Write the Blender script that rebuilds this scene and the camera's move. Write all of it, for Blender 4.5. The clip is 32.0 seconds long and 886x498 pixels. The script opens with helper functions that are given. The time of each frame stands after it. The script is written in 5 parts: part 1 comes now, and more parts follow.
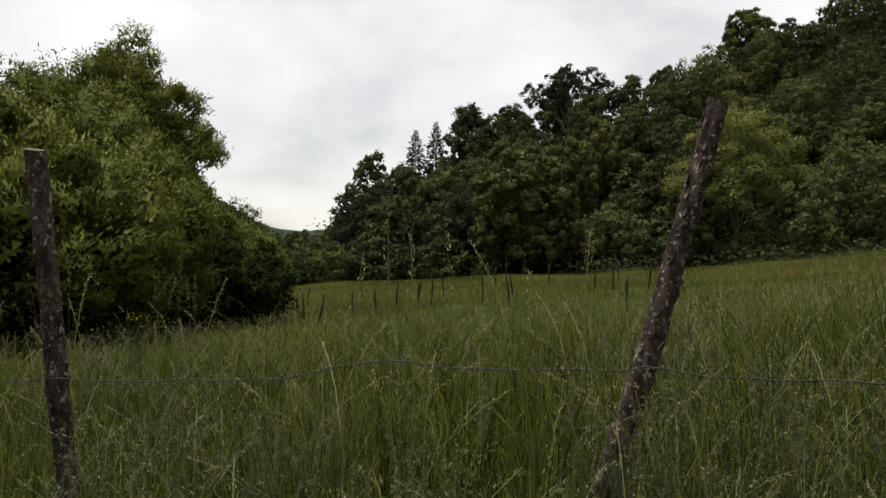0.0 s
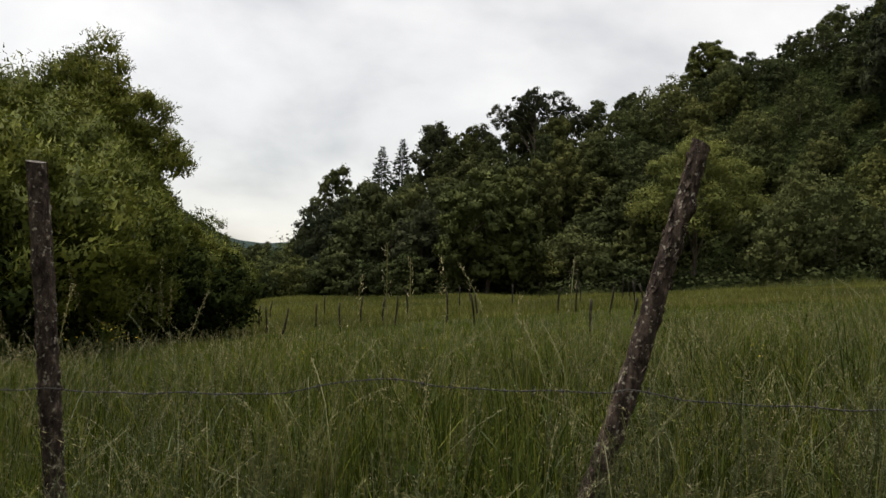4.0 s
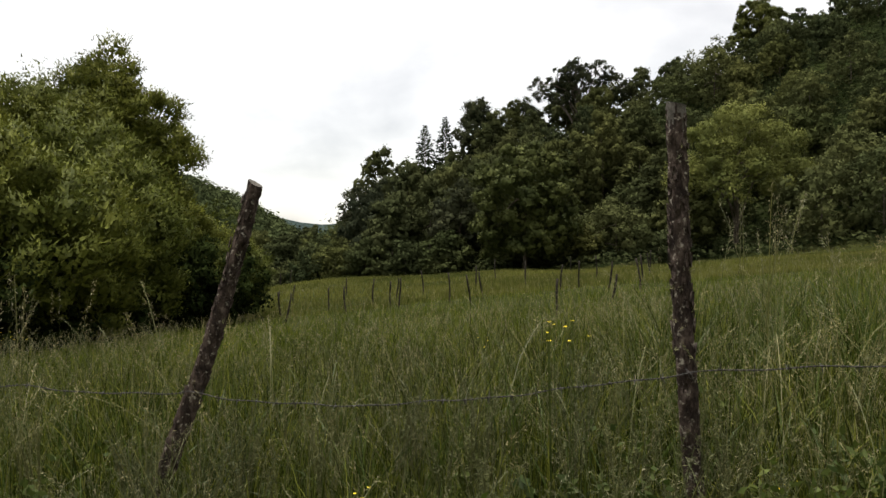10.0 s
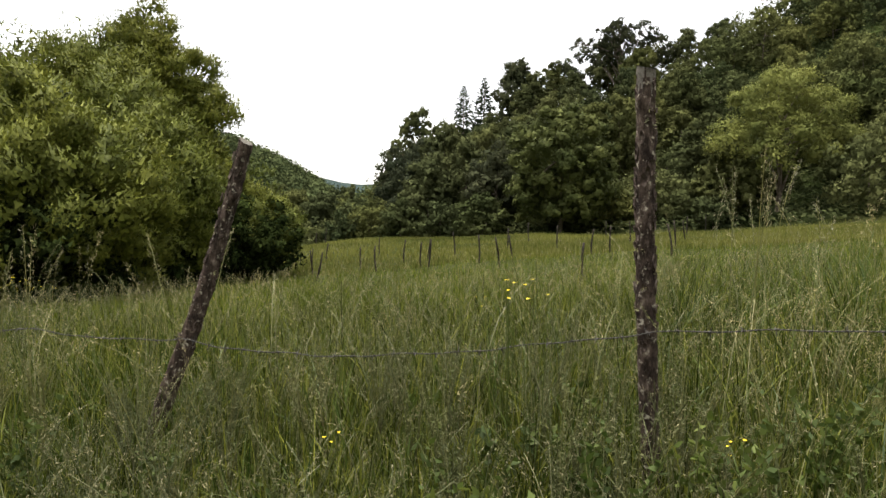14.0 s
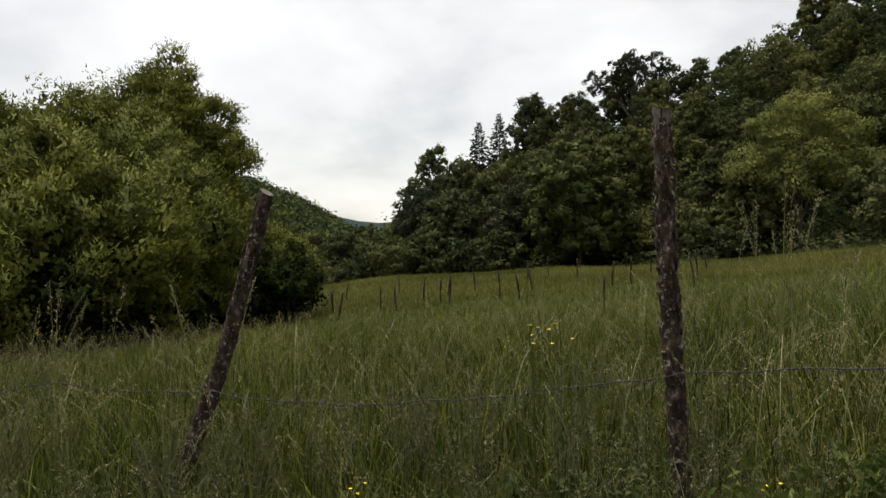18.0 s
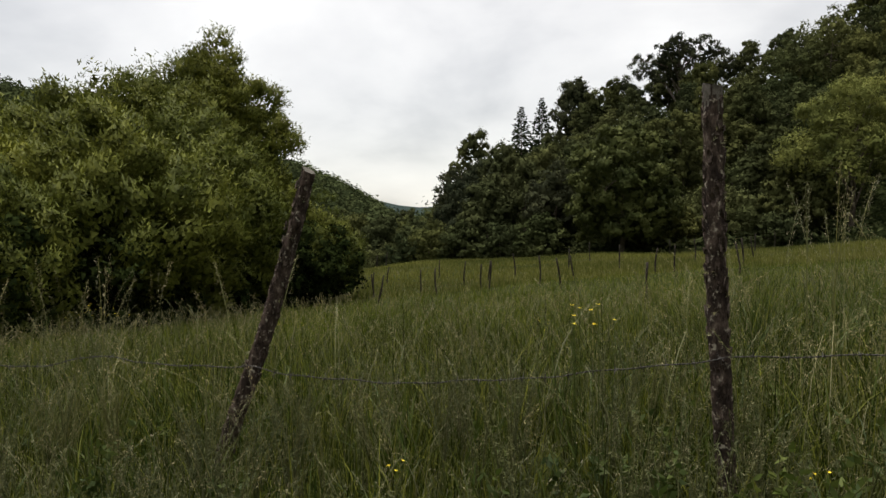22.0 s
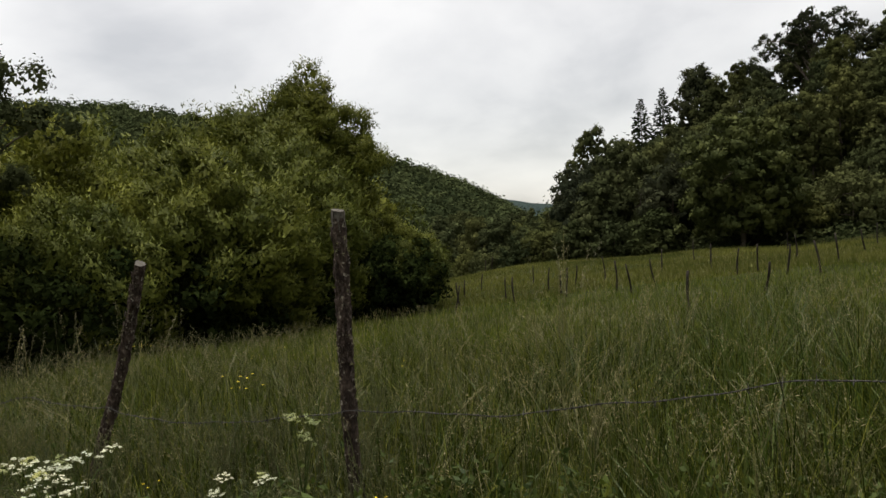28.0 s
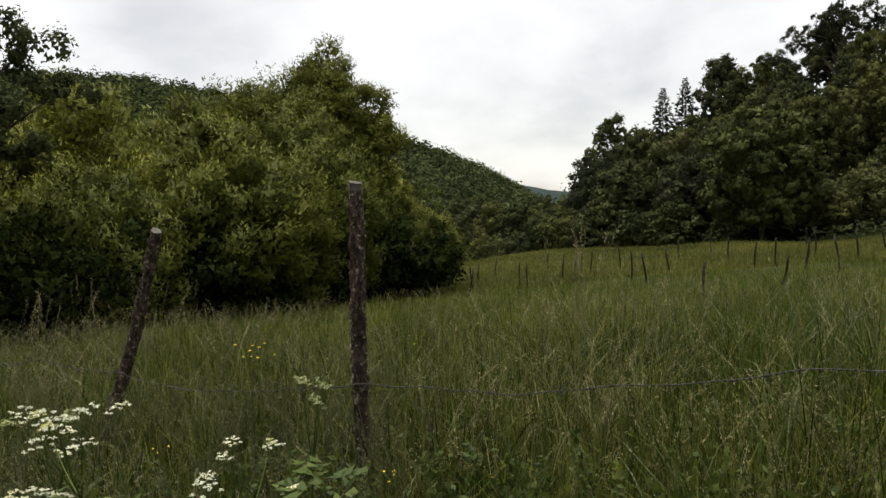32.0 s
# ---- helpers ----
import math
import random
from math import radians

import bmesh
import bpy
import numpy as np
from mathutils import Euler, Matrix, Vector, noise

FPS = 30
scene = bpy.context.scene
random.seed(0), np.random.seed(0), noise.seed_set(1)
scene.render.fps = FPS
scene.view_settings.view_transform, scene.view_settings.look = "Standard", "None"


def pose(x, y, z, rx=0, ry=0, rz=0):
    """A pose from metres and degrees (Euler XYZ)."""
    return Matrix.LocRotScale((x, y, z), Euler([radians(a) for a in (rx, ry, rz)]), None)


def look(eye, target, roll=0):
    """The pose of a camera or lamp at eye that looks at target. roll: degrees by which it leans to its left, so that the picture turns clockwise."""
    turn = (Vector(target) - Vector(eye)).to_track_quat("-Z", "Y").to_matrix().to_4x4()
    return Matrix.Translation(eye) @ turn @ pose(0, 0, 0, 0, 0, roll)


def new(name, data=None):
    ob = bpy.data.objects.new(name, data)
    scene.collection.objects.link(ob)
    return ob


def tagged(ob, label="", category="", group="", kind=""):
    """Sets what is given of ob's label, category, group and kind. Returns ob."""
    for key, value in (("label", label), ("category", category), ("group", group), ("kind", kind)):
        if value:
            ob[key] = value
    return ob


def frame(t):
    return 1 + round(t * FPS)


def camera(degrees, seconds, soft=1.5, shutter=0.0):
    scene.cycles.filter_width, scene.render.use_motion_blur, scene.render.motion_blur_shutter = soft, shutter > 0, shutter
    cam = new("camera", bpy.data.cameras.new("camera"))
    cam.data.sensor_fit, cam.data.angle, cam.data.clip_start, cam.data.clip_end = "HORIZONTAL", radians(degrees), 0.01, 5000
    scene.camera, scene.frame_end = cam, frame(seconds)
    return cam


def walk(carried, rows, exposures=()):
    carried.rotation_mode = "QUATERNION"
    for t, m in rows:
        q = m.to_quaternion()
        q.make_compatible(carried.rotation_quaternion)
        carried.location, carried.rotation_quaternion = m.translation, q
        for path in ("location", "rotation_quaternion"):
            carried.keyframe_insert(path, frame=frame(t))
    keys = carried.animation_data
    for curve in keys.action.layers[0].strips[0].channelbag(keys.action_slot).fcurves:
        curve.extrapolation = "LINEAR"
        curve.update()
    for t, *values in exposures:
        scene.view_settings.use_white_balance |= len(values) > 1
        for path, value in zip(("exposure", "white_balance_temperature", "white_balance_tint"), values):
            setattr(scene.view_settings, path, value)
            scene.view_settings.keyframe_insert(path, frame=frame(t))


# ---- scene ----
# camera: carried by hand along a meadow fence
cam = camera(62.0, 32.0)
PATH = [
    (0, pose(-0.000, 0.000, 0.000, 90.00, 0.00, 0.00)),
    (0.5, pose(-0.030, -0.011, 0.005, 90.61, -0.53, -0.46)),
    (1, pose(-0.089, -0.052, -0.007, 89.49, -2.71, -1.46)),
    (1.5, pose(-0.131, -0.076, -0.005, 89.32, -3.45, -1.33)),
    (2, pose(-0.144, -0.088, 0.007, 90.59, -2.74, -2.58)),
    (2.5, pose(-0.152, -0.113, 0.013, 91.24, -2.89, -4.40)),
    (4.5, pose(-0.125, -0.132, 0.025, 91.44, -1.18, -2.28)),
    (5, pose(-0.100, -0.102, 0.022, 91.51, -0.63, -1.30)),
    (5.5, pose(-0.100, -0.096, 0.023, 90.75, -0.10, 0.58)),
    (6, pose(-0.070, -0.123, 0.002, 88.24, -1.00, -3.86)),
    (6.5, pose(0.213, -0.253, 0.013, 89.38, -0.63, -12.30)),
    (7, pose(0.648, -0.431, 0.069, 88.51, -4.26, -18.57)),
    (7.5, pose(0.934, -0.446, 0.053, 87.09, -3.89, -15.60)),
    (8, pose(1.252, -0.391, 0.129, 89.03, -2.31, -13.98)),
    (8.5, pose(1.625, -0.399, 0.136, 88.99, -1.72, -7.73)),
    (9, pose(1.875, -0.482, 0.181, 89.44, -0.21, -5.29)),
    (9.5, pose(1.912, -0.681, 0.218, 87.31, -0.66, -1.50)),
    (10, pose(2.060, -0.753, 0.271, 89.42, 0.37, 1.71)),
    (10.5, pose(2.324, -0.755, 0.275, 89.14, -0.92, 3.69)),
    (11, pose(2.398, -0.789, 0.291, 89.19, 0.36, 3.05)),
    (11.5, pose(2.352, -0.824, 0.290, 88.53, -0.40, 1.59)),
    (12, pose(2.393, -0.830, 0.252, 85.43, -2.77, -4.06)),
    (12.5, pose(2.423, -0.870, 0.256, 86.03, -3.03, -6.25)),
    (13, pose(2.414, -0.847, 0.262, 86.30, -3.16, -2.07)),
    (13.5, pose(2.371, -0.834, 0.273, 86.82, -0.90, 2.60)),
    (14, pose(2.341, -0.843, 0.261, 86.46, -0.74, 4.67)),
    (14.5, pose(2.345, -0.829, 0.269, 86.72, -0.33, 5.00)),
    (16.5, pose(2.354, -0.838, 0.298, 89.00, 1.03, 4.15)),
    (17, pose(2.351, -0.843, 0.300, 88.87, 0.92, 4.62)),
    (17.5, pose(2.340, -0.841, 0.300, 89.10, 0.72, 5.76)),
    (18, pose(2.333, -0.842, 0.303, 89.25, 1.01, 6.10)),
    (18.5, pose(2.327, -0.827, 0.301, 89.13, 0.98, 6.79)),
    (19, pose(2.325, -0.836, 0.298, 89.10, 1.07, 7.59)),
    (19.5, pose(2.328, -0.820, 0.296, 89.20, 0.89, 7.77)),
    (20, pose(2.330, -0.827, 0.298, 89.14, 0.94, 7.76)),
    (20.5, pose(2.335, -0.816, 0.299, 89.29, 0.98, 7.83)),
    (21, pose(2.328, -0.826, 0.299, 89.42, 0.77, 8.08)),
    (21.5, pose(2.347, -0.827, 0.295, 89.13, 0.61, 7.32)),
    (22, pose(2.328, -0.818, 0.276, 88.12, 0.40, 9.26)),
    (22.5, pose(2.213, -0.819, 0.260, 87.27, 2.01, 15.96)),
    (23, pose(2.279, -0.809, 0.267, 87.81, -1.24, 6.26)),
    (23.5, pose(2.723, -1.124, 0.259, 88.12, 1.22, -6.85)),
    (24, pose(3.184, -1.140, 0.306, 88.11, -2.71, -14.05)),
    (24.5, pose(3.618, -1.066, 0.376, 87.71, -3.56, -9.63)),
    (25, pose(3.985, -1.094, 0.381, 87.56, 0.80, 1.03)),
    (25.5, pose(4.285, -1.028, 0.469, 87.21, 2.10, 7.08)),
    (26, pose(4.446, -1.252, 0.609, 88.54, 0.54, 9.77)),
    (26.5, pose(4.614, -1.341, 0.687, 88.65, 2.97, 14.55)),
    (28.5, pose(4.761, -1.297, 0.695, 88.25, 2.87, 19.94)),
    (29, pose(4.762, -1.287, 0.678, 87.94, 2.97, 19.56)),
    (29.5, pose(4.757, -1.295, 0.673, 87.98, 3.16, 19.95)),
    (30, pose(4.760, -1.300, 0.670, 88.05, 2.79, 20.11)),
    (30.5, pose(4.761, -1.295, 0.670, 87.79, 2.20, 19.63)),
    (31, pose(4.755, -1.283, 0.656, 87.24, 1.73, 20.43)),
    (31.5, pose(4.745, -1.286, 0.650, 87.17, 1.32, 20.85)),
    (32, pose(4.734, -1.278, 0.653, 87.10, 1.04, 20.87)),
]
EXPOSURES = [(0.0, 0.22), (2.0, 0.32), (5.5, 0.1), (6.3, 0.44), (7.3, 1.39), (8.0, 1.77), (8.7, 1.18), (9.5, 0.67), (11.5, 0.32), (12.2, 1.04), (13.0, 1.52), (13.6, 1.36), (14.5, 1.16), (16.5, 0.37), (22.0, 0.25), (23.2, 0.52), (24.0, 1.02), (24.8, 0.87), (26.0, 0.37), (29.0, 0.12), (30.6, 0.16), (32.0, 0.34)]
walk(cam, PATH, EXPOSURES)

# ---- sky and light: bright overcast noon ----
world = bpy.data.worlds.new("overcast_sky")
scene.world = world
world.use_nodes = True
wt = world.node_tree
wt.nodes.clear()


def wnode(kind, **values):
    n = wt.nodes.new(kind)
    for key, value in values.items():
        n.inputs[key].default_value = value
    return n


sky = wt.nodes.new("ShaderNodeTexSky")
sky.sky_type, sky.sun_disc = "NISHITA", False
sky.sun_elevation, sky.sun_rotation = radians(77), radians(290)
coords = wt.nodes.new("ShaderNodeTexCoord")
split = wt.nodes.new("ShaderNodeSeparateXYZ")
wt.links.new(coords.outputs["Generated"], split.inputs[0])
height = wt.nodes.new("ShaderNodeMath")
height.operation = "MAXIMUM"
height.inputs[1].default_value = 0.0
wt.links.new(split.outputs["Z"], height.inputs[0])
raised = wt.nodes.new("ShaderNodeMath")
raised.operation = "ADD"
raised.inputs[1].default_value = 0.42
wt.links.new(height.outputs[0], raised.inputs[0])
flat = []
for axis in ("X", "Y"):
    ratio = wt.nodes.new("ShaderNodeMath")
    ratio.operation = "DIVIDE"
    wt.links.new(split.outputs[axis], ratio.inputs[0])
    wt.links.new(raised.outputs[0], ratio.inputs[1])
    flat.append(ratio)
deck = wt.nodes.new("ShaderNodeCombineXYZ")
wt.links.new(flat[0].outputs[0], deck.inputs[0])
wt.links.new(flat[1].outputs[0], deck.inputs[1])
cloud = wnode("ShaderNodeTexNoise", Scale=1.9, Detail=6.0, Roughness=0.50, Distortion=0.15)
wt.links.new(deck.outputs[0], cloud.inputs["Vector"])
tone = wt.nodes.new("ShaderNodeValToRGB")
tone.color_ramp.elements[0].position, tone.color_ramp.elements[0].color = 0.37, (0.69, 0.662, 0.628, 1)
tone.color_ramp.elements[1].position, tone.color_ramp.elements[1].color = 0.63, (1.08, 1.035, 0.968, 1)
mid_tone = tone.color_ramp.elements.new(0.50)
mid_tone.color = (0.925, 0.886, 0.834, 1)
wt.links.new(cloud.outputs["Fac"], tone.inputs[0])
# an overcast dome is brightest overhead
square = wt.nodes.new("ShaderNodeMath")
square.operation = "MULTIPLY"
wt.links.new(height.outputs[0], square.inputs[0])
wt.links.new(height.outputs[0], square.inputs[1])
dome = wt.nodes.new("ShaderNodeMath")
dome.operation = "MULTIPLY_ADD"
dome.inputs[1].default_value, dome.inputs[2].default_value = 1.25, 0.65
wt.links.new(square.outputs[0], dome.inputs[0])
blue = wnode("ShaderNodeBackground", Strength=0.03)
wt.links.new(sky.outputs[0], blue.inputs["Color"])
white = wnode("ShaderNodeBackground")
wt.links.new(dome.outputs[0], white.inputs["Strength"])
wt.links.new(tone.outputs[0], white.inputs["Color"])
both = wt.nodes.new("ShaderNodeAddShader")
wt.links.new(blue.outputs[0], both.inputs[0])
wt.links.new(white.outputs[0], both.inputs[1])
out = wt.nodes.new("ShaderNodeOutputWorld")
wt.links.new(both.outputs[0], out.inputs["Surface"])

lamp = bpy.data.lights.new("sun", "SUN")
lamp.energy, lamp.angle, lamp.color = 3.65, radians(28), (1.0, 0.95, 0.89)
sun = new("sun", lamp)
sun.matrix_world = look((-22, 8, 100), (0, 0, 0))

# ---- materials ----


def material(name):
    m = bpy.data.materials.new(name)
    m.use_nodes = True
    m.node_tree.nodes.clear()
    return m, m.node_tree


def add(nt, kind, links=(), **values):
    n = nt.nodes.new(kind)
    for key, value in values.items():
        n.inputs[key.replace("_", " ")].default_value = value
    for key, socket in links:
        nt.links.new(socket, n.inputs[key])
    return n


def ramp(nt, fac, stops):
    n = nt.nodes.new("ShaderNodeValToRGB")
    e = n.color_ramp.elements
    while len(e) < len(stops):
        e.new(0.5)
    for k, (p, c) in enumerate(stops):
        e[k].position, e[k].color = p, (*c, 1)
    nt.links.new(fac, n.inputs[0])
    return n


def mix(nt, fac, a, b, blend="MIX"):
    n = nt.nodes.new("ShaderNodeMix")
    n.data_type, n.blend_type = "RGBA", blend
    for key, v in ((0, fac), (6, a), (7, b)):
        if hasattr(v, "links"):
            nt.links.new(v, n.inputs[key])
        else:
            n.inputs[key].default_value = v if key == 0 else (*v, 1)
    return n.outputs[2]


def foliage(name, dark, mid, light, patch=0.25, pass_light=0.35, gloss=0.6, old=None, sheen=0.12):
    """Leaves: colour from leaf to leaf, from plant to plant and in broad patches; light passes through them."""
    m, nt = material(name)
    geo = nt.nodes.new("ShaderNodeNewGeometry")
    info = nt.nodes.new("ShaderNodeObjectInfo")
    leaf = ramp(nt, geo.outputs["Random Per Island"], ((0.0, dark), (0.55, mid), (1.0, light)))
    noise_tex = add(nt, "ShaderNodeTexNoise", (("Vector", geo.outputs["Position"]),), Scale=patch, Detail=3.0)
    shade = ramp(nt, noise_tex.outputs["Fac"], ((0.32, (0.62, 0.66, 0.62)), (0.68, (1.22, 1.16, 1.0))))
    c = mix(nt, 1.0, leaf.outputs[0], shade.outputs[0], "MULTIPLY")
    kind = ramp(nt, info.outputs["Random"], ((0.0, (0.74, 0.80, 0.82)), (0.5, (1.0, 1.0, 1.0)), (1.0, (1.16, 1.12, 0.90))))
    c = mix(nt, 1.0, c, kind.outputs[0], "MULTIPLY")
    if old:
        c = mix(nt, ramp(nt, noise_tex.outputs["Color"], ((0.58, (0, 0, 0)), (0.75, (0.5, 0.5, 0.5)))).outputs[0], c, old)
    face = add(nt, "ShaderNodeBsdfPrincipled", (("Base Color", c),), Roughness=gloss)
    face.inputs["Specular IOR Level"].default_value = sheen
    back = add(nt, "ShaderNodeBsdfTranslucent", (("Color", c),))
    both_sides = nt.nodes.new("ShaderNodeMixShader")
    both_sides.inputs[0].default_value = pass_light
    nt.links.new(face.outputs[0], both_sides.inputs[1])
    nt.links.new(back.outputs[0], both_sides.inputs[2])
    o = nt.nodes.new("ShaderNodeOutputMaterial")
    nt.links.new(both_sides.outputs[0], o.inputs[0])
    return m


def surface(name, stops, scale, detail=6.0, rough=0.85, bump=0.4, fine=None, stretch=(1, 1, 1), lichen=None, coords_from="Object", distance=0.01):
    """A rough natural surface: two scales of colour noise, relief and, where given, pale lichen patches."""
    m, nt = material(name)
    tc = nt.nodes.new("ShaderNodeTexCoord")
    mp = add(nt, "ShaderNodeMapping", (("Vector", tc.outputs[coords_from]),))
    mp.inputs["Scale"].default_value = stretch
    big = add(nt, "ShaderNodeTexNoise", (("Vector", mp.outputs[0]),), Scale=scale, Detail=detail, Roughness=0.62)
    small = add(nt, "ShaderNodeTexNoise", (("Vector", mp.outputs[0]),), Scale=fine or scale * 7, Detail=5.0, Roughness=0.7)
    c = ramp(nt, big.outputs["Fac"], stops).outputs[0]
    grain = ramp(nt, small.outputs["Fac"], ((0.3, (0.55, 0.55, 0.55)), (0.7, (1.35, 1.35, 1.35)))).outputs[0]
    c = mix(nt, 1.0, c, grain, "MULTIPLY")
    if lichen:
        spots = add(nt, "ShaderNodeTexNoise", (("Vector", tc.outputs[coords_from]),), Scale=38.0, Detail=4.0, Roughness=0.65)
        c = mix(nt, ramp(nt, spots.outputs["Fac"], ((0.58, (0, 0, 0)), (0.67, (0.8, 0.8, 0.8)))).outputs[0], c, lichen)
    b = add(nt, "ShaderNodeBump", (("Height", small.outputs["Fac"]),), Strength=bump, Distance=distance)
    s = add(nt, "ShaderNodeBsdfPrincipled", (("Base Color", c), ("Normal", b.outputs[0])), Roughness=rough)
    s.inputs["Specular IOR Level"].default_value = 0.02
    o = nt.nodes.new("ShaderNodeOutputMaterial")
    nt.links.new(s.outputs[0], o.inputs[0])
    return m


def plain(name, colour, rough=0.6, metal=0.0):
    m, nt = material(name)
    geo = nt.nodes.new("ShaderNodeNewGeometry")
    n = add(nt, "ShaderNodeTexNoise", (("Vector", geo.outputs["Position"]),), Scale=60.0, Detail=4.0)
    c = mix(nt, 1.0, colour, ramp(nt, n.outputs["Fac"], ((0.3, (0.7, 0.7, 0.7)), (0.7, (1.2, 1.2, 1.2)))).outputs[0], "MULTIPLY")
    s = add(nt, "ShaderNodeBsdfPrincipled", (("Base Color", c),), Roughness=rough, Metallic=metal)
    s.inputs["Specular IOR Level"].default_value = 0.12
    o = nt.nodes.new("ShaderNodeOutputMaterial")
    nt.links.new(s.outputs[0], o.inputs[0])
    return m


M_WILLOW = foliage("willow_leaf", (0.0565, 0.0674, 0.0121), (0.0822, 0.0944, 0.0166), (0.1283, 0.1399, 0.0291), 0.45, 0.24, sheen=0.06)
# oak, bush, hornbeam and hazel colours carry extra blue for distance haze
M_DARK = foliage("oak_leaf", (0.0336, 0.0387, 0.0262), (0.0414, 0.0473, 0.0292), (0.0533, 0.0594, 0.0350), 0.16, 0.2, sheen=0.00)
# near-black leaf colour that paints the shade under the willows
M_SHADE_LEAF = foliage("shade_leaf", (0.012, 0.017, 0.006), (0.018, 0.025, 0.008), (0.028, 0.038, 0.012), 0.6, 0.12, sheen=0.00)
# bush leaf, toned down to stand also for shade in gaps between trees
M_BUSH = foliage("bush_leaf", (0.0344, 0.0424, 0.0203), (0.0450, 0.0547, 0.0256), (0.0595, 0.0710, 0.0332), 0.2, 0.15, sheen=0.0)
M_MID = foliage("hornbeam_leaf", (0.0487, 0.0557, 0.0257), (0.0590, 0.0668, 0.0311), (0.0730, 0.0808, 0.0389), 0.14, 0.18, sheen=0.00)
M_MAPLE = foliage("maple_leaf", (0.0503, 0.0596, 0.0202), (0.0628, 0.0729, 0.0242), (0.0793, 0.0894, 0.0306), 0.3, 0.18, sheen=0.03)
M_LIGHT = foliage("hazel_leaf", (0.0592, 0.0673, 0.0290), (0.0716, 0.0803, 0.0346), (0.0872, 0.0964, 0.0447), 0.12, 0.2, sheen=0.00)
M_PALE = foliage("pale_willow_leaf", (0.1055, 0.1185, 0.0359), (0.1239, 0.1379, 0.0427), (0.1486, 0.1616, 0.0532), 0.3, 0.25, sheen=0.02)
M_CONIFER = foliage("fir_needle", (0.0139, 0.0208, 0.0120), (0.0251, 0.0351, 0.0168), (0.0417, 0.0546, 0.0239), 0.10, 0.1, sheen=0.00)
M_FARWOOD = foliage("far_wood_leaf", (0.0469, 0.0556, 0.0262), (0.0593, 0.0692, 0.0317), (0.0773, 0.0895, 0.0400), 0.11, 0.15, sheen=0.00)
M_GRASS = foliage("meadow_blade", (0.0106, 0.0168, 0.0029), (0.0403, 0.0554, 0.0090), (0.1569, 0.1703, 0.0347), 2.4, 0.32, 0.6, (0.1113, 0.0990, 0.0314), 0.04)
M_BLADE = foliage("broad_blade", (0.030, 0.050, 0.008), (0.062, 0.090, 0.016), (0.120, 0.145, 0.038), 0.7, 0.35, 0.45, None, 0.16)
M_MIDGRASS = foliage("middle_meadow_blade", (0.0262, 0.0399, 0.0061), (0.0630, 0.0909, 0.0132), (0.1444, 0.1681, 0.0326), 0.55, 0.35, 0.6, (0.115, 0.128, 0.032), 0.04)
M_FARGRASS = foliage("far_meadow_blade", (0.0892, 0.0978, 0.0227), (0.1294, 0.1369, 0.0349), (0.1867, 0.1788, 0.0683), 0.10, 0.35, 0.6, (0.165, 0.135, 0.06), sheen=0.00)
M_STRAW = foliage("dry_seed_head", (0.1150, 0.1046, 0.0591), (0.2127, 0.1919, 0.1247), (0.3910, 0.3546, 0.2690), 0.5, 0.35, 0.6)
M_STEM = foliage("grass_stem", (0.0679, 0.0765, 0.0263), (0.1221, 0.1260, 0.0516), (0.2170, 0.2005, 0.1145), 0.5, 0.2, 0.5)
M_HERB = foliage("herb_leaf", (0.0289, 0.0459, 0.0093), (0.0510, 0.0731, 0.0161), (0.0808, 0.1037, 0.0255), 0.8, 0.35, 0.6, None, 0.15)
M_SILVER = foliage("mugwort_leaf", (0.0489, 0.0564, 0.0220), (0.0815, 0.0893, 0.0410), (0.1386, 0.1426, 0.0788), 0.8, 0.25, 0.6)
M_PETAL = foliage("white_petal", (0.4650, 0.4836, 0.3534), (0.6324, 0.6417, 0.5115), (0.7440, 0.7440, 0.6510), 1.0, 0.3, 0.6)
M_UMBEL = foliage("umbel_stem", (0.0390, 0.0578, 0.0126), (0.0553, 0.0816, 0.0196), (0.0780, 0.1020, 0.0280), 1.0, 0.2, 0.6)
M_BUD = foliage("green_bud", (0.2250, 0.2592, 0.0900), (0.3375, 0.3600, 0.1620), (0.4500, 0.4464, 0.2700), 1.0, 0.3, 0.6)
M_YELLOW = foliage("yellow_petal", (0.55, 0.42, 0.02), (0.70, 0.58, 0.03), (0.78, 0.68, 0.06), 1.0, 0.3, 0.6)
M_BARK = surface("bark", ((0.3, (0.05, 0.04, 0.03)), (0.55, (0.11, 0.09, 0.07)), (0.75, (0.20, 0.18, 0.15))), 5.0, stretch=(1, 1, 0.25))
M_POST = surface("weathered_post_bark", ((0.36, (0.0185, 0.0139, 0.0124)), (0.50, (0.0443, 0.0331, 0.0265)), (0.62, (0.0923, 0.0697, 0.0566)), (0.76, (0.2400, 0.2003, 0.1680))), 30.0, fine=130.0, bump=1.0, stretch=(1, 1, 0.5), lichen=(0.3692, 0.3397, 0.2740), distance=0.008)
M_PEELED = surface("fissured_brown_post", ((0.34, (0.0176, 0.0150, 0.0126)), (0.47, (0.0550, 0.0462, 0.0392)), (0.60, (0.0935, 0.0825, 0.0714)), (0.76, (0.1870, 0.1812, 0.1680))), 34.0, fine=120.0, bump=1.0, stretch=(1, 1, 0.22), distance=0.010)
M_FLAKE = surface("loose_bark_flake", ((0.3, (0.0324, 0.0238, 0.0187)), (0.55, (0.0810, 0.0625, 0.0525)), (0.8, (0.2160, 0.1837, 0.1600))), 40.0, fine=150.0, bump=0.6)
M_LICHEN = foliage("lichen", (0.1600, 0.1650, 0.1000), (0.2200, 0.2200, 0.1400), (0.3000, 0.2900, 0.1900), 2.0, 0.1)
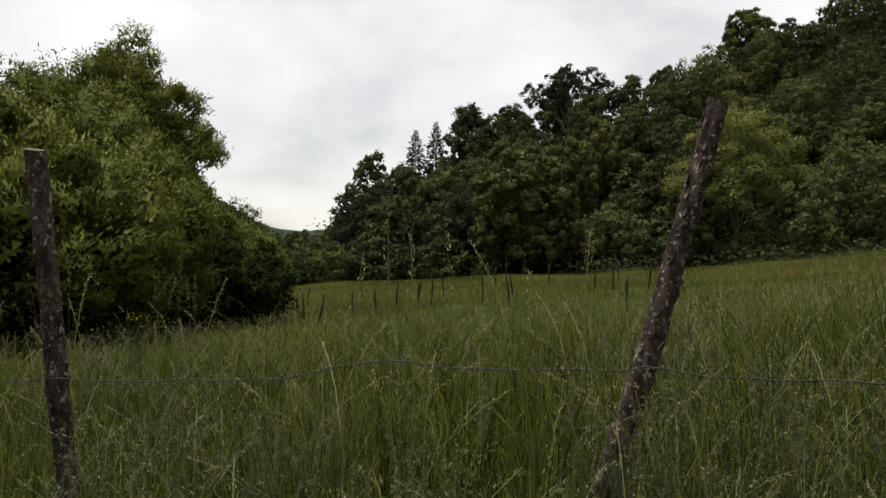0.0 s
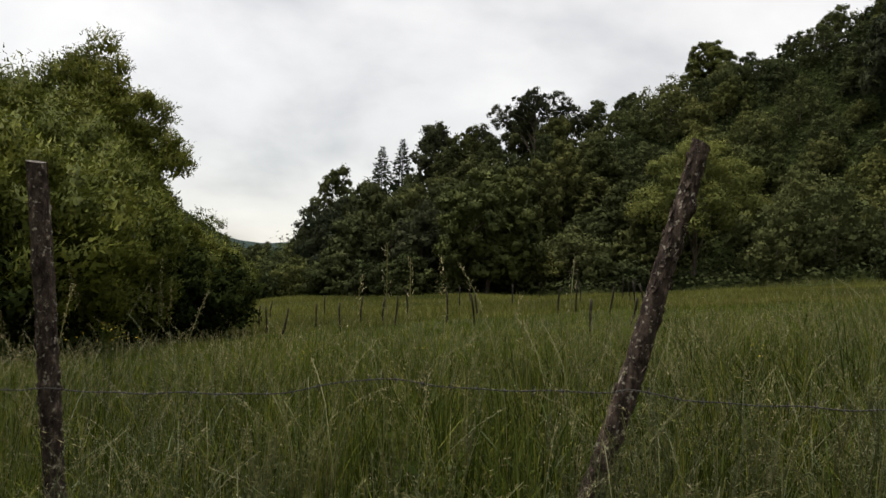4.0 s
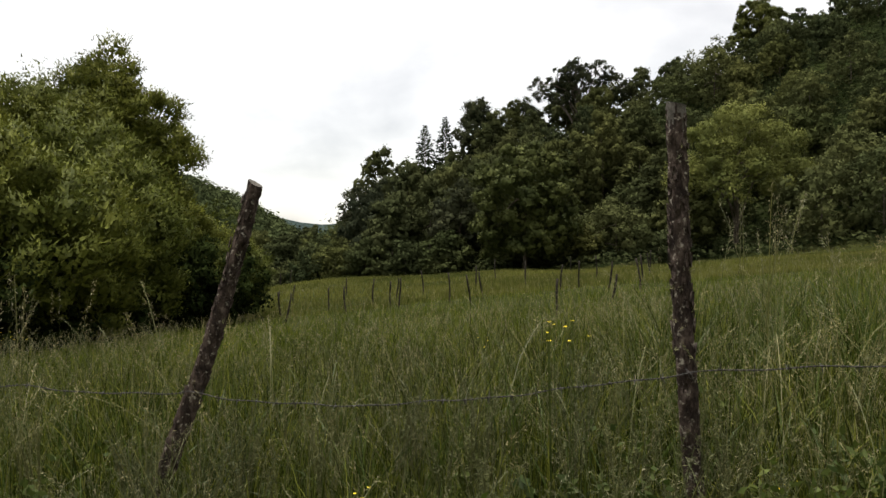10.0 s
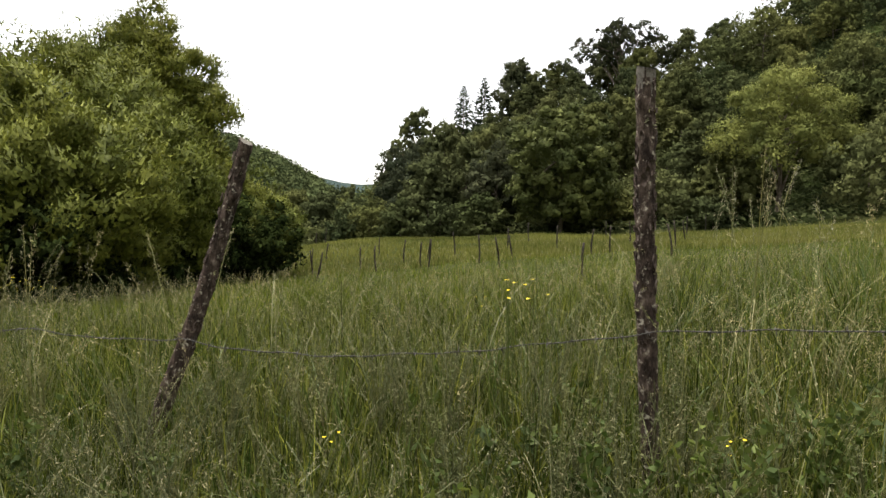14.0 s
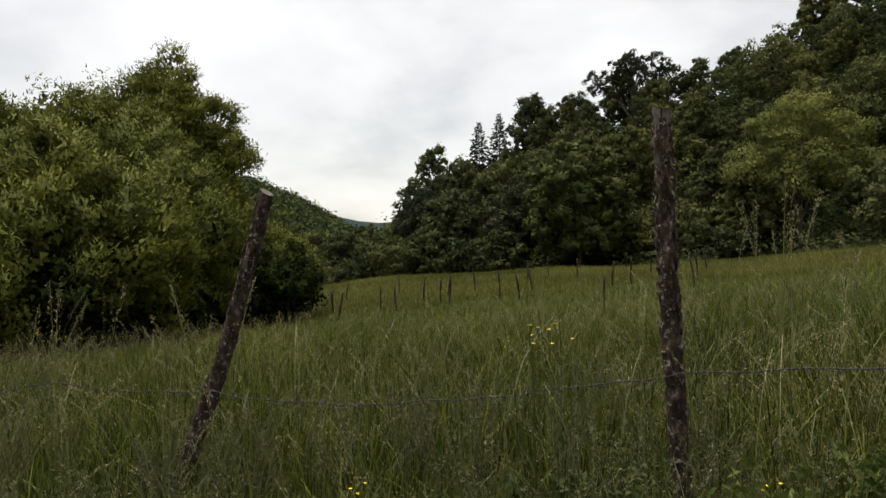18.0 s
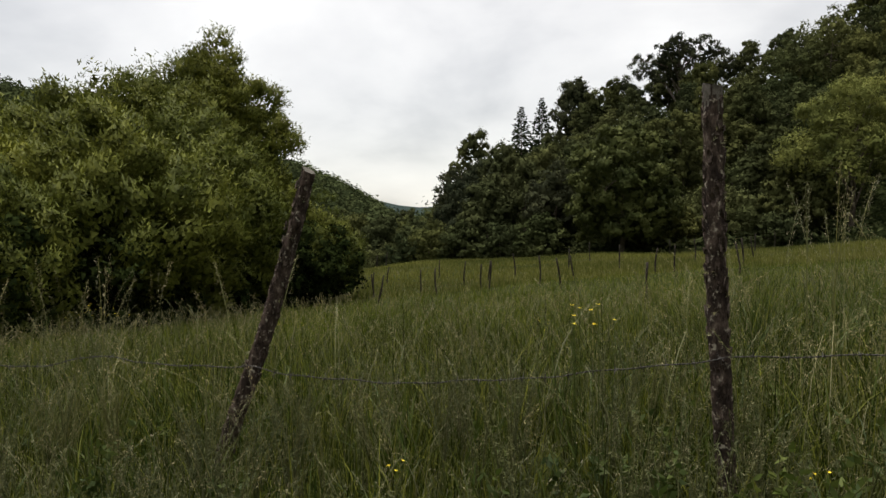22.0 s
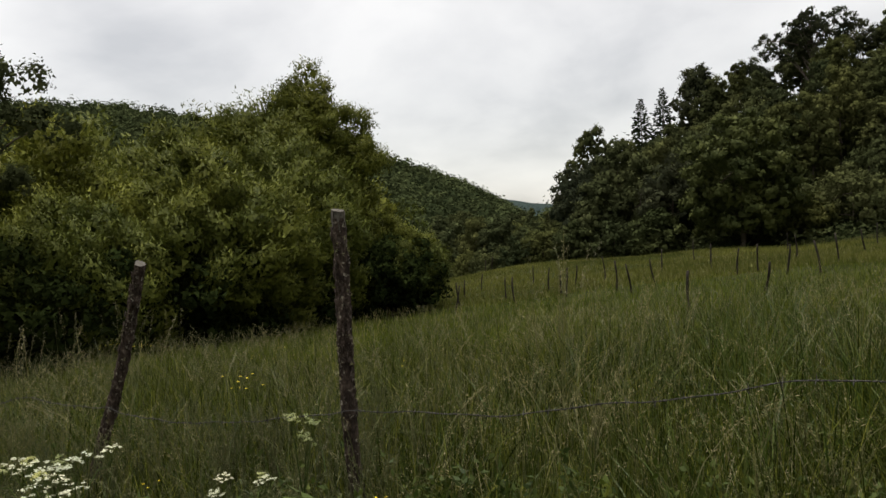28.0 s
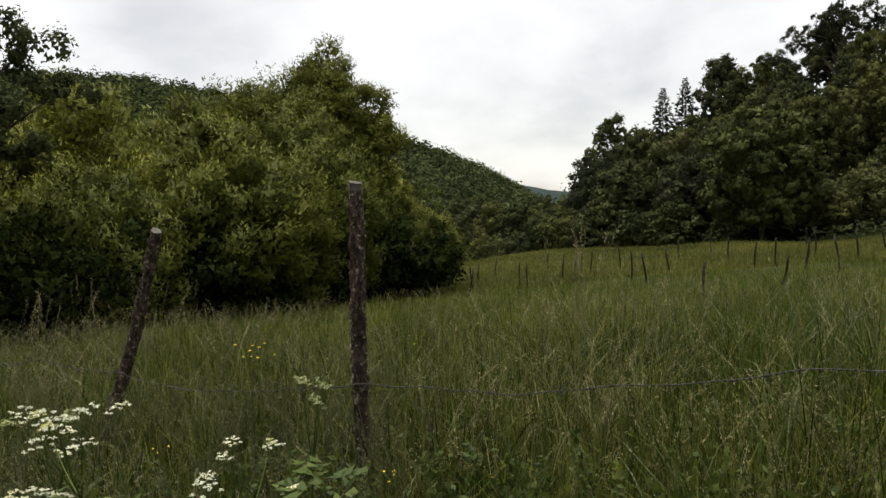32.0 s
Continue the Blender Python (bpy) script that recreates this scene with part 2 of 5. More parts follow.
M_CUT = surface("cut_wood", ((0.3, (0.07, 0.062, 0.053)), (0.7, (0.15, 0.14, 0.12))), 60.0, bump=0.5)
M_STAKE = surface("grey_stake_wood", ((0.3, (0.018, 0.015, 0.012)), (0.7, (0.050, 0.044, 0.036))), 8.0, stretch=(1, 1, 0.2))
M_WIRE = plain("rusty_galvanised_wire", (0.048, 0.045, 0.041), 0.6, 0.25)
M_GROUND = surface("meadow_ground", ((0.3, (0.018, 0.023, 0.006)), (0.5, (0.030, 0.035, 0.010)), (0.68, (0.052, 0.050, 0.020))), 0.18, fine=14.0, bump=0.8, rough=0.95, coords_from="Object", distance=0.05)

# leaf litter and undergrowth, dark enough to hold the trees' shade as well
M_SHADY_FLOOR = surface("undergrowth", ((0.3, (0.008, 0.011, 0.004)), (0.5, (0.017, 0.024, 0.007)), (0.7, (0.034, 0.046, 0.012))), 0.35, fine=3.0, bump=1.0, rough=0.95, distance=0.4)
# the far ridge's blue-green is distance haze put into its colour
M_HAZY_RIDGE = surface("hazy_wooded_ridge", ((0.3, (0.0234, 0.0359, 0.0343)), (0.7, (0.0359, 0.0515, 0.0452))), 0.02, fine=0.12, bump=1.0, rough=0.95, distance=6.0)

# ---- shared mesh tools ----
rng = np.random.default_rng(7)


def mesh_from(name, v, quads=None, tris=None, smooth=False):
    """A mesh from vertex and face arrays."""
    v = np.asarray(v, dtype=np.float32).reshape(-1, 3)
    parts_idx, starts, pos = [], [], 0
    for f in (quads, tris):
        if f is not None and len(f):
            f = np.asarray(f, dtype=np.int32)
            parts_idx.append(f.ravel())
            starts.append(pos + np.arange(len(f), dtype=np.int32) * f.shape[1])
            pos += f.size
    me = bpy.data.meshes.new(name)
    me.vertices.add(len(v))
    me.vertices.foreach_set("co", v.ravel())
    idx, st = np.concatenate(parts_idx), np.concatenate(starts)
    me.loops.add(len(idx))
    me.loops.foreach_set("vertex_index", idx)
    me.polygons.add(len(st))
    me.polygons.foreach_set("loop_start", st)
    if smooth:
        me.polygons.foreach_set("use_smooth", np.ones(len(st), dtype=bool))
    me.update(calc_edges=True)
    return me


def put(name, me, mat, parent=None, label="", m=None):
    ob = new(name, me)
    if mat and not me.materials:
        me.materials.append(mat)
    if parent:
        ob.parent = parent
    if label:
        ob["label"] = label
    if m is not None:
        ob.matrix_basis = m
    return ob


def thing(name, m, label, category, group=""):
    ob = new(name)
    ob.empty_display_size = 0.2
    ob.matrix_basis = m
    return tagged(ob, label, category, group)


def unit(v):
    return v / np.maximum(np.linalg.norm(v, axis=-1, keepdims=True), 1e-9)


def sphere_dirs(n):
    return unit(rng.normal(size=(n, 3)))


def leaf_cards(p, along, across, length, width):
    """Pointed leaves: each a rhomb with its base at p, slightly folded."""
    n = len(p)
    length, width = np.broadcast_to(length, n)[:, None], np.broadcast_to(width, n)[:, None]
    fold = unit(np.cross(along, across)) * width * 0.18
    midp = p + along * length * 0.42
    v = np.stack([p, midp + across * width * 0.5 + fold, p + along * length, midp - across * width * 0.5 + fold], axis=1)
    return v.reshape(-1, 3), np.arange(4 * n).reshape(n, 4)


def leaf_tris(p, along, across, length, width):
    """Small pointed leaves, one triangle each."""
    n = len(p)
    length, width = np.broadcast_to(length, n)[:, None], np.broadcast_to(width, n)[:, None]
    v = np.stack([p - across * width * 0.5, p + across * width * 0.5, p + along * length], axis=1)
    return v.reshape(-1, 3), np.arange(3 * n).reshape(n, 3)


def soft_mesh(name, chunks):
    """Foliage whose leaves take the light as the rounded clumps that they form."""
    v, f, nrm = [], [], []
    base = 0
    for p, q, n in chunks:
        face_n = np.cross(p[q[:, 1]] - p[q[:, 0]], p[q[:, 2]] - p[q[:, 0]])
        turn_over = (face_n * n).sum(1) < 0
        q = np.where(turn_over[:, None], q[:, ::-1], q)
        v.append(p)
        f.append(q + base)
        nrm.append(np.repeat(n, q.shape[1], axis=0))
        base += len(p)
    me = mesh_from(name, np.concatenate(v), np.concatenate(f), smooth=True)
    me.normals_split_custom_set_from_vertices(unit(np.concatenate(nrm)).tolist())
    return me


def join(chunks):
    """Several (vertices, faces) pairs as one."""
    v, f, base = [], [], 0
    for a, b in chunks:
        v.append(a)
        f.append(b + base)
        base += len(a)
    return np.concatenate(v), np.concatenate(f)


def tube(points, radii, sides=6):
    """A tapering tube along a line of points: vertices and quads."""
    points = np.asarray(points, dtype=float)
    n = len(points)
    radii = np.broadcast_to(np.asarray(radii, dtype=float), n)
    d = unit(np.gradient(points, axis=0))
    ref = np.where(np.abs(d[:, 2:3]) < 0.9, [[0, 0, 1.0]], [[1.0, 0, 0]])
    a = unit(np.cross(d, ref))
    b = np.cross(d, a)
    ang = np.linspace(0, 2 * np.pi, sides, endpoint=False)
    ring = a[:, None] * np.cos(ang)[None, :, None] + b[:, None] * np.sin(ang)[None, :, None]
    v = (points[:, None] + ring * radii[:, None, None]).reshape(-1, 3)
    i = np.arange(n - 1)[:, None] * sides
    k = np.arange(sides)[None]
    q = np.stack([i + k, i + (k + 1) % sides, i + sides + (k + 1) % sides, i + sides + k], axis=-1).reshape(-1, 4)
    return v, q


# ---- the lie of the land ----
CREST_X = (-60, -40, -28, -19, -9, -3, 4.5, 11, 20, 32, 43, 50, 58, 80, 110, 180)
CREST_Z = (0, 0.5, 3, 6.5, 11, 14, 18, 20.5, 21.5, 23.5, 27.5, 30, 32, 36, 39, 41)
FLANK_U = (-60, -25, 0, 17, 36, 72, 135, 201, 400)
FLANK_Z = (-7, -6, 0.8, 11.8, 20.8, 33.0, 49.5, 57, 66)


BROW_X = (-60, -34, -25, -20, -14, -9, -5, 0, 5, 11, 17, 24, 35, 47)
BROW_Z = (0.0, 0.2, 0.5, 1.1, 1.9, 2.3, 1.95, 1.65, 1.45, 0.9, 0.8, 0.5, 0.45, 0.0)


def wood_edge(x):
    """Where the meadow ends and the wooded slope begins."""
    xp = np.maximum(x, 0)
    return 72 - 0.2 * x - 0.006 * np.minimum(xp, 60) ** 2


def smooth01(t):
    t = np.clip(t, 0, 1)
    return t * t * (3 - 2 * t)


def land(x, y):
    """Height of the ground."""
    x, y = np.asarray(x, dtype=float), np.asarray(y, dtype=float)
    xc, yc = np.clip(x, -45, 70), np.clip(y, -40, 90)
    z = -1.02 + 0.09 * xc - 0.053 * yc - 0.13 * np.clip(3 - y, 0, 4)
    z = z + 0.05 * np.sin(x * 0.9 + 1) * np.sin(y * 0.7) + 0.12 * np.sin(x * 0.23) * np.sin(y * 0.19 + 2)
    d = (y - wood_edge(x)) * 0.86
    t = np.clip(d / 50, 0, 1)
    z = z + np.interp(x, BROW_X, BROW_Z) * smooth01((y - 14) / 52) * (1 - smooth01(d / 42))  # the brow at the meadow's far end
    z = z + np.interp(x, CREST_X, CREST_Z) * (0.35 * t + 0.65 * smooth01(t))
    u = -(x * np.cos(radians(12)) + y * np.sin(radians(12)))
    v = -x * np.sin(radians(12)) + y * np.cos(radians(12))
    rise = np.interp(u, FLANK_U, FLANK_Z) + 6
    z = z + rise * smooth01((v - 90) / 170) * (u > -60)
    z = z + 52 * smooth01((-10 - y) / 75)  # unseen valley side added behind the camera to hold back low sky light
    return z + 55 * np.exp(-(((x + 238) / 170) ** 2) - ((y - 1650) / 420) ** 2)


def axis_steps(stops):
    out = []
    for a, b, s in stops:
        out.extend(np.arange(a, b, s))
    return np.array(out + [stops[-1][1]])


gx = axis_steps(((-4200, -600, 300), (-600, -200, 40), (-200, -40, 8), (-40, -12, 2), (-12, 16, 0.5), (16, 60, 2), (60, 200, 8), (200, 600, 50), (600, 4200, 300)))
gy = axis_steps(((-4200, -200, 400), (-200, -12, 20), (-12, 14, 0.5), (14, 90, 2), (90, 160, 4), (160, 600, 20), (600, 2400, 60), (2400, 4200, 300)))
X, Y = np.meshgrid(gx, gy)
gi = np.arange(len(gy) - 1)[:, None] * len(gx) + np.arange(len(gx) - 1)[None]
gq = np.stack([gi, gi + 1, gi + 1 + len(gx), gi + len(gx)], axis=-1).reshape(-1, 4)
ground = put("ground", mesh_from("ground", np.stack([X, Y, land(X, Y)], axis=-1), gq, smooth=True), M_GROUND)
ground.data.materials.append(M_SHADY_FLOOR)
ground.data.materials.append(M_HAZY_RIDGE)
mx, my = X[:-1, :-1].ravel(), Y[:-1, :-1].ravel()
# the last term carries the dark floor under the thicket for its shade
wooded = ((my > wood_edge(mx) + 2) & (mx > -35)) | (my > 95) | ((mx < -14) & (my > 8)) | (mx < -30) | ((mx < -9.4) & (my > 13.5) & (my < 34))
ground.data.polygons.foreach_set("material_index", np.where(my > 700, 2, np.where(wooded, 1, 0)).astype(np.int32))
tagged(ground, "grassy valley ground rising into wooded hills", "ground", kind="structure")


def on_land(x, y, turn=0.0, size=1.0, sink=0.05):
    return Matrix.LocRotScale((x, y, float(land(x, y)) - sink), Euler((0, 0, turn)), (size, size, size))

# ---- the near fence: four leaning posts and one strand of barbed wire ----


def post_mesh(top, foot, radius, seed, knobs):
    """A rough round pole: ring by ring from below the ground to its sawn top, with bends, swellings and bark ridges."""
    top, foot = np.array(top), np.array(foot)
    rows, sides = 90, 28
    s = np.linspace(0, 1, rows)
    g = np.random.default_rng(seed)
    ph = g.uniform(0, 6.3, 12)
    axis = unit(top - foot)
    ax = unit(np.cross(axis, [0, 1.0, 0.1]))
    ay = np.cross(axis, ax)
    line = foot + (top - foot) * s[:, None] + ax * (0.012 * np.sin(s * 5 + ph[0]))[:, None] + ay * (0.010 * np.sin(s * 7 + ph[1]))[:, None]
    ang = np.linspace(0, 2 * np.pi, sides, endpoint=False)
    A, S = np.meshgrid(ang, s)
    r = radius * (1.12 - 0.2 * S)
    r = r * (1 + 0.07 * np.sin(2 * A + ph[2] + 3 * S) + 0.05 * np.sin(3 * A + ph[3] - 5 * S) + 0.05 * np.sin(17 * S + ph[4]) * np.sin(A + ph[5]))
    r = r + radius * 0.055 * np.sin(9 * A + 4 * np.sin(11 * S + ph[6])) * np.sin(31 * S + ph[7] + 2 * A)
    r = r + radius * 0.16 * g.random((rows, sides)) ** 3
    for ks, ka, kh in knobs:
        r = r + radius * kh * np.exp(-(((S - ks) / 0.018) ** 2) - (1 - np.cos(A - ka)) * 6)
    v = line[:, None] + ax * (np.cos(A) * r)[..., None] + ay * (np.sin(A) * r)[..., None]
    tilt = ax * 0.25 + ay * -0.2
    v[-1] += axis * ((v[-1] - line[-1]) @ tilt)[:, None]
    i = np.arange(rows - 1)[:, None] * sides
    k = np.arange(sides)[None]
    q = np.stack([i + k, i + (k + 1) % sides, i + sides + (k + 1) % sides, i + sides + k], axis=-1).reshape(-1, 4)
    return v, q, line, r, ax, ay, axis


def make_post(top, foot, radius, seed, label, mat, flakes, knobs, bare_top=0.0, tufts=0):
    v, q, line, r, ax, ay, axis = post_mesh(top, foot, radius, seed, knobs)
    root = thing("fence_post", Matrix.Translation(foot), label, "post", "posts of the near fence")
    back = np.array(foot)
    pole = put("pole", mesh_from("pole", v - back, q, smooth=True), mat, root)
    if bare_top:
        pole.data.materials.append(M_CUT)
        face = np.arange(len(q))
        ragged = 1 - bare_top * (1 + 0.5 * np.sin(face % 28 * 0.9) + 0.3 * np.sin(face % 28 * 2.3))
        pole.data.polygons.foreach_set("material_index", (face // 28 / 89 > ragged).astype(np.int32))
    ring = v[-1] - back
    cap = np.concatenate([ring, (ring - ring.mean(0)) * 0.5 + ring.mean(0) - axis * 0.004, ring.mean(0)[None] - axis * 0.006])
    n = len(ring)
    k = np.arange(n)
    cq = np.stack([k, (k + 1) % n, (k + 1) % n + n, k + n], axis=-1)
    ct = np.stack([k + n, (k + 1) % n + n, np.full(n, 2 * n)], axis=-1)
    put("sawn_top", mesh_from("sawn_top", cap + axis * 0.002, cq, ct), M_CUT, root, "grey weathered sawn end grain")
    g = np.random.default_rng(seed + 50)
    for _ in range(flakes):
        row = int(g.integers(int(len(line) * 0.42), len(line) - 3))
        a = g.uniform(0, 6.28)
        out_dir = ax * np.cos(a) + ay * np.sin(a)
        side = np.cross(axis, out_dir)
        h, w = g.uniform(0.008, 0.032), g.uniform(0.006, 0.015)
        p = line[row] - back + out_dir * (r[row].mean() * 1.03)
        corners = []
        for u2, t2, lift in ((-0.4, -1, 0.004), (0.5, -0.9, 0.004), (0.9, 0.1, 0.002), (0.5, 1, 0.009), (-0.5, 0.9, 0.007), (-0.9, -0.1, 0.002)):
            corners.append(p + side * u2 * w + axis * t2 * h + out_dir * (lift + g.uniform(0, 0.003)))
        corners = np.array(corners)
        fv = np.concatenate([corners, corners - out_dir * 0.006, [corners.mean(0) + out_dir * 0.003]])
        k6 = np.arange(6)
        sq = np.stack([k6, (k6 + 1) % 6, (k6 + 1) % 6 + 6, k6 + 6], axis=-1)
        st = np.stack([k6, (k6 + 1) % 6, np.full(6, 12)], axis=-1)
        put("bark_flake", mesh_from("bark_flake", fv, sq, st), M_FLAKE, root)
    for _ in range(tufts):
        row = int(g.integers(int(len(line) * 0.45), len(line) - 6))
        a = g.uniform(0, 6.28)
        out_dir = ax * np.cos(a) + ay * np.sin(a)
        p = line[row] - back + out_dir * (r[row].mean() * 1.02)
        d = unit(out_dir + g.normal(size=(16, 3)) * 0.7)
        tuft = leaf_cards(p + g.normal(size=(16, 3)) * 0.004, d, unit(np.cross(d, g.normal(size=(16, 3)))), g.uniform(0.006, 0.018, 16), 0.004)
        put("lichen_tuft", mesh_from("lichen_tuft", *tuft), M_LICHEN, root, "pale grey-green tuft of lichen")
    return root


POSTS = (
    ((-1.865, 3.35, 0.45), (-1.658, 3.35, -1.45), 0.042, 11, "dark brown round fence post with cracked bark in tall grass", M_POST, 22, ((0.75, 1.0, 0.25),)),
    ((1.050, 2.80, 0.555), (0.475, 2.73, -1.30), 0.039, 12, "slanting fence post of bark-covered branch wood in tall grass", M_POST, 50, ((0.86, 2.2, 0.5), (0.6, 4.0, 0.3)), 0.0, 8),
    ((2.895, 2.215, 0.815), (2.975, 2.16, -1.10), 0.0355, 13, "upright fence post with scaly lichen-spotted bark", M_POST, 90, ((0.93, 0.5, 0.4), (0.86, 3.6, 0.35), (0.7, 2.0, 0.3)), 0.035, 26),
    ((5.805, 1.60, 1.045), (5.46, 1.50, -0.80), 0.053, 14, "thick slanting fence post with fissured brown bark", M_PEELED, 46, ((0.9, 1.0, 0.3), (0.55, 3.0, 0.25))),
    ((-4.75, 4.25, 0.25), (-4.70, 4.25, -1.85), 0.048, 15, "round brown fence post at the end of the strand", M_POST, 4, ()),
    ((8.45, 0.90, 1.30), (8.35, 0.90, -0.60), 0.055, 16, "grey fence post beside the path", M_PEELED, 4, ()),
)
for args in POSTS:
    make_post(*args)

WIRE_AT = ((-4.72, 4.20, -0.75), (-1.795, 3.30, -0.585), (0.735, 2.70, -0.435), (2.945, 2.11, -0.235), (5.61, 1.50, 0.085), (8.40, 0.845, 0.35))
wire_line = []
for k in range(5):
    a, b = np.array(WIRE_AT[k]), np.array(WIRE_AT[k + 1])
    steps = 60
    for j in range(steps + (k == 4)):
        t = j / steps
        sag = (0.025, 0.02, 0.095, 0.0, 0.05)[k] * 4 * t * (1 - t) * (1.15 - 0.45 * t)
        bump_up = 0.06 * np.exp(-(((t - 0.62) / 0.13) ** 2)) if k == 1 else 0.0
        if k == 3:
            bump_up = 0.05 * np.exp(-(((t - 0.82) / 0.12) ** 2)) - 0.045 * np.exp(-(((t - 0.33) / 0.18) ** 2))
        wire_line.append(a + (b - a) * t + np.array([0, 0.006 * np.sin(9 * t + k), -sag + bump_up + 0.004 * np.sin(23 * t + k) + 0.003 * np.sin(51 * t)]))
wire_line = np.array(wire_line)
dense = np.linspace(0, len(wire_line) - 1, 1500)
path3 = np.stack([np.interp(dense, np.arange(len(wire_line)), wire_line[:, c]) for c in range(3)], axis=-1)
wire = thing("barbed_wire", Matrix.Identity(4), "single sagging strand of rusty barbed wire nailed to the posts", "wire")
run = unit(np.gradient(path3, axis=0))
wa = unit(np.cross(run, [0, 0, 1.0]))
wb = np.cross(run, wa)
turns = np.linspace(0, 2 * np.pi * 300, len(path3))
for off in (0, np.pi):
    coil = path3 + 0.0017 * (wa * np.cos(turns + off)[:, None] + wb * np.sin(turns + off)[:, None])
    v, q = tube(coil, 0.0018, 4)
    put("strand", mesh_from("strand", v, q, smooth=True), M_WIRE, wire)
spikes = []
for dz, dx, s in ((1, 0.35, -0.004), (-1, 0.35, -0.002), (0.5, 0.9, 0.002), (-0.5, -0.9, 0.004)):
    tip = np.array([s * 1.5, dx * 0.024, dz * 0.024])
    spikes.append(tube([[s, 0, 0], tip * 0.5 + [s * 0.5, 0, 0], tip], (0.0020, 0.0018, 0.0006), 4))
spikes.append(tube([[-0.006, 0, 0], [0, 0, 0], [0.006, 0, 0]], (0.0036, 0.0042, 0.0036), 6))
barb_mesh = mesh_from("barb", *join(spikes))
for k in range(12, len(path3) - 12, 13):
    d = Vector(run[k])
    m = Matrix.Translation(path3[k]) @ d.to_track_quat("X", "Z").to_matrix().to_4x4() @ Matrix.Rotation(rng.uniform(0, 6.28), 4, "X")
    put("barb", barb_mesh, M_WIRE, wire, m=m)

# ---- trees ----


def clump_spots(lobes, n, gap, bare, under):
    """Spots spaced over the outside of a crown made of round lobes (x, y, z, radius), and the way out of the crown there."""
    lobes = np.asarray(lobes, dtype=float)
    w = lobes[:, 3] ** 2
    pick = rng.choice(len(lobes), n * 14, p=w / w.sum())
    d = sphere_dirs(len(pick))
    p = lobes[pick, :3] + d * (lobes[pick, 3] * rng.uniform(0.66, 0.92, len(pick)))[:, None]
    rel = np.linalg.norm(p[:, None] - lobes[None, :, :3], axis=2) / lobes[None, :, 3]
    ok = (rel.min(1) > 0.62) & (d[:, 2] > under) & ((p[:, 2] > bare) | (rng.random(len(p)) < 0.25))
    p, d = p[ok], d[ok]
    kept = np.zeros((n, 3))
    ways = np.zeros((n, 3))
    count = 0
    for k in range(len(p)):
        if count == n:
            break
        if count == 0 or ((kept[:count] - p[k]) ** 2).sum(1).min() > gap * gap:
            kept[count], ways[count] = p[k], d[k]
            count += 1
    return kept[:count], ways[:count]


def clump_leaves(spots, ways, radius, per, length, width, stretch=1.2, up=0.8, stray=0.09, packed=46, upright=0.35):
    """Bunches of leaves: each a cap of leaves over the upper and outer side of a rounded bunch, with a few stray shoots, open below."""
    n = len(spots)
    axis = unit(ways * 0.7 + [0, 0, up] + rng.normal(size=ways.shape) * 0.18)
    size = radius * rng.uniform(0.62, 1.35, n)
    c, ax = np.repeat(spots, per, 0), np.repeat(axis, per, 0)
    r = np.repeat(size, per)
    who = np.repeat(np.arange(n), per)
    d = sphere_dirs(n * per)
    along_axis = (d * ax).sum(1)
    d = np.where((along_axis < -0.22)[:, None], d - 2 * ax * along_axis[:, None], d)
    along_axis = (d * ax).sum(1)
    wob = 1 + 0.22 * np.sin(d[:, 0] * 5 + who) * np.sin(d[:, 1] * 6 + 2 * who) + 0.14 * np.sin(d[:, 2] * 9 + who)
    f = rng.uniform(0.70, 1.04, n * per) * wob
    shoot = rng.random(n * per) < stray
    f = np.where(shoot & (along_axis > 0.5), f * rng.uniform(1.0, 1.20, n * per), f)
    p = c + (d + ax * (along_axis * (stretch - 1))[:, None]) * (r * f)[:, None]
    nrm = unit(d + [0, 0, 0.35] + rng.normal(size=d.shape) * 0.5)
    along = unit(np.cross(nrm, rng.normal(size=d.shape)) + ax * upright + d * 0.2)
    across = unit(np.cross(nrm, along))
    k = rng.uniform(0.6, 1.4, len(p))
    outer = (*leaf_tris(p, along, across, length * k, width * k), unit(d * 0.9 + nrm * 0.55))
    # leaves packed close below the outer ones
    some = np.arange(0, len(p), max(1, per // packed))
    d, ax, r = d[some], ax[some], r[some] * wob[some]
    q = c[some] + (d + ax * ((d * ax).sum(1) * (stretch - 1))[:, None]) * (r * rng.uniform(0.60, 0.78, len(some)))[:, None]
    along = unit(np.cross(unit(d + rng.normal(size=d.shape) * 0.3), rng.normal(size=d.shape)) + ax * (upright - 0.3))
    wide = length * rng.uniform(1.0, 1.9, len(some))
    return outer, (*leaf_tris(q - along * wide[:, None] * 0.5, along, unit(np.cross(d, along)), wide, wide * min(1.0, width / length * 1.45)), unit(d + rng.normal(size=d.shape) * 0.25))


def inner_cards(lobes, n, size, bare=0.0):
    """The darker leaves inside a crown, which close it behind the outer bunches."""
    lobes = np.asarray(lobes, dtype=float)
    w = lobes[:, 3] ** 2
    pick = rng.choice(len(lobes), n, p=w / w.sum())
    d = sphere_dirs(n)
    p = lobes[pick, :3] + d * (lobes[pick, 3] * rng.uniform(0.40, 0.74, n))[:, None]
    ok = p[:, 2] > bare * 0.5
    p, d = p[ok], d[ok]
    along = unit(np.cross(d, sphere_dirs(len(d))) + sphere_dirs(len(d)) * 0.3)
    return (*leaf_tris(p - along * size * 0.5, along, unit(np.cross(along, d)), size, size), d)


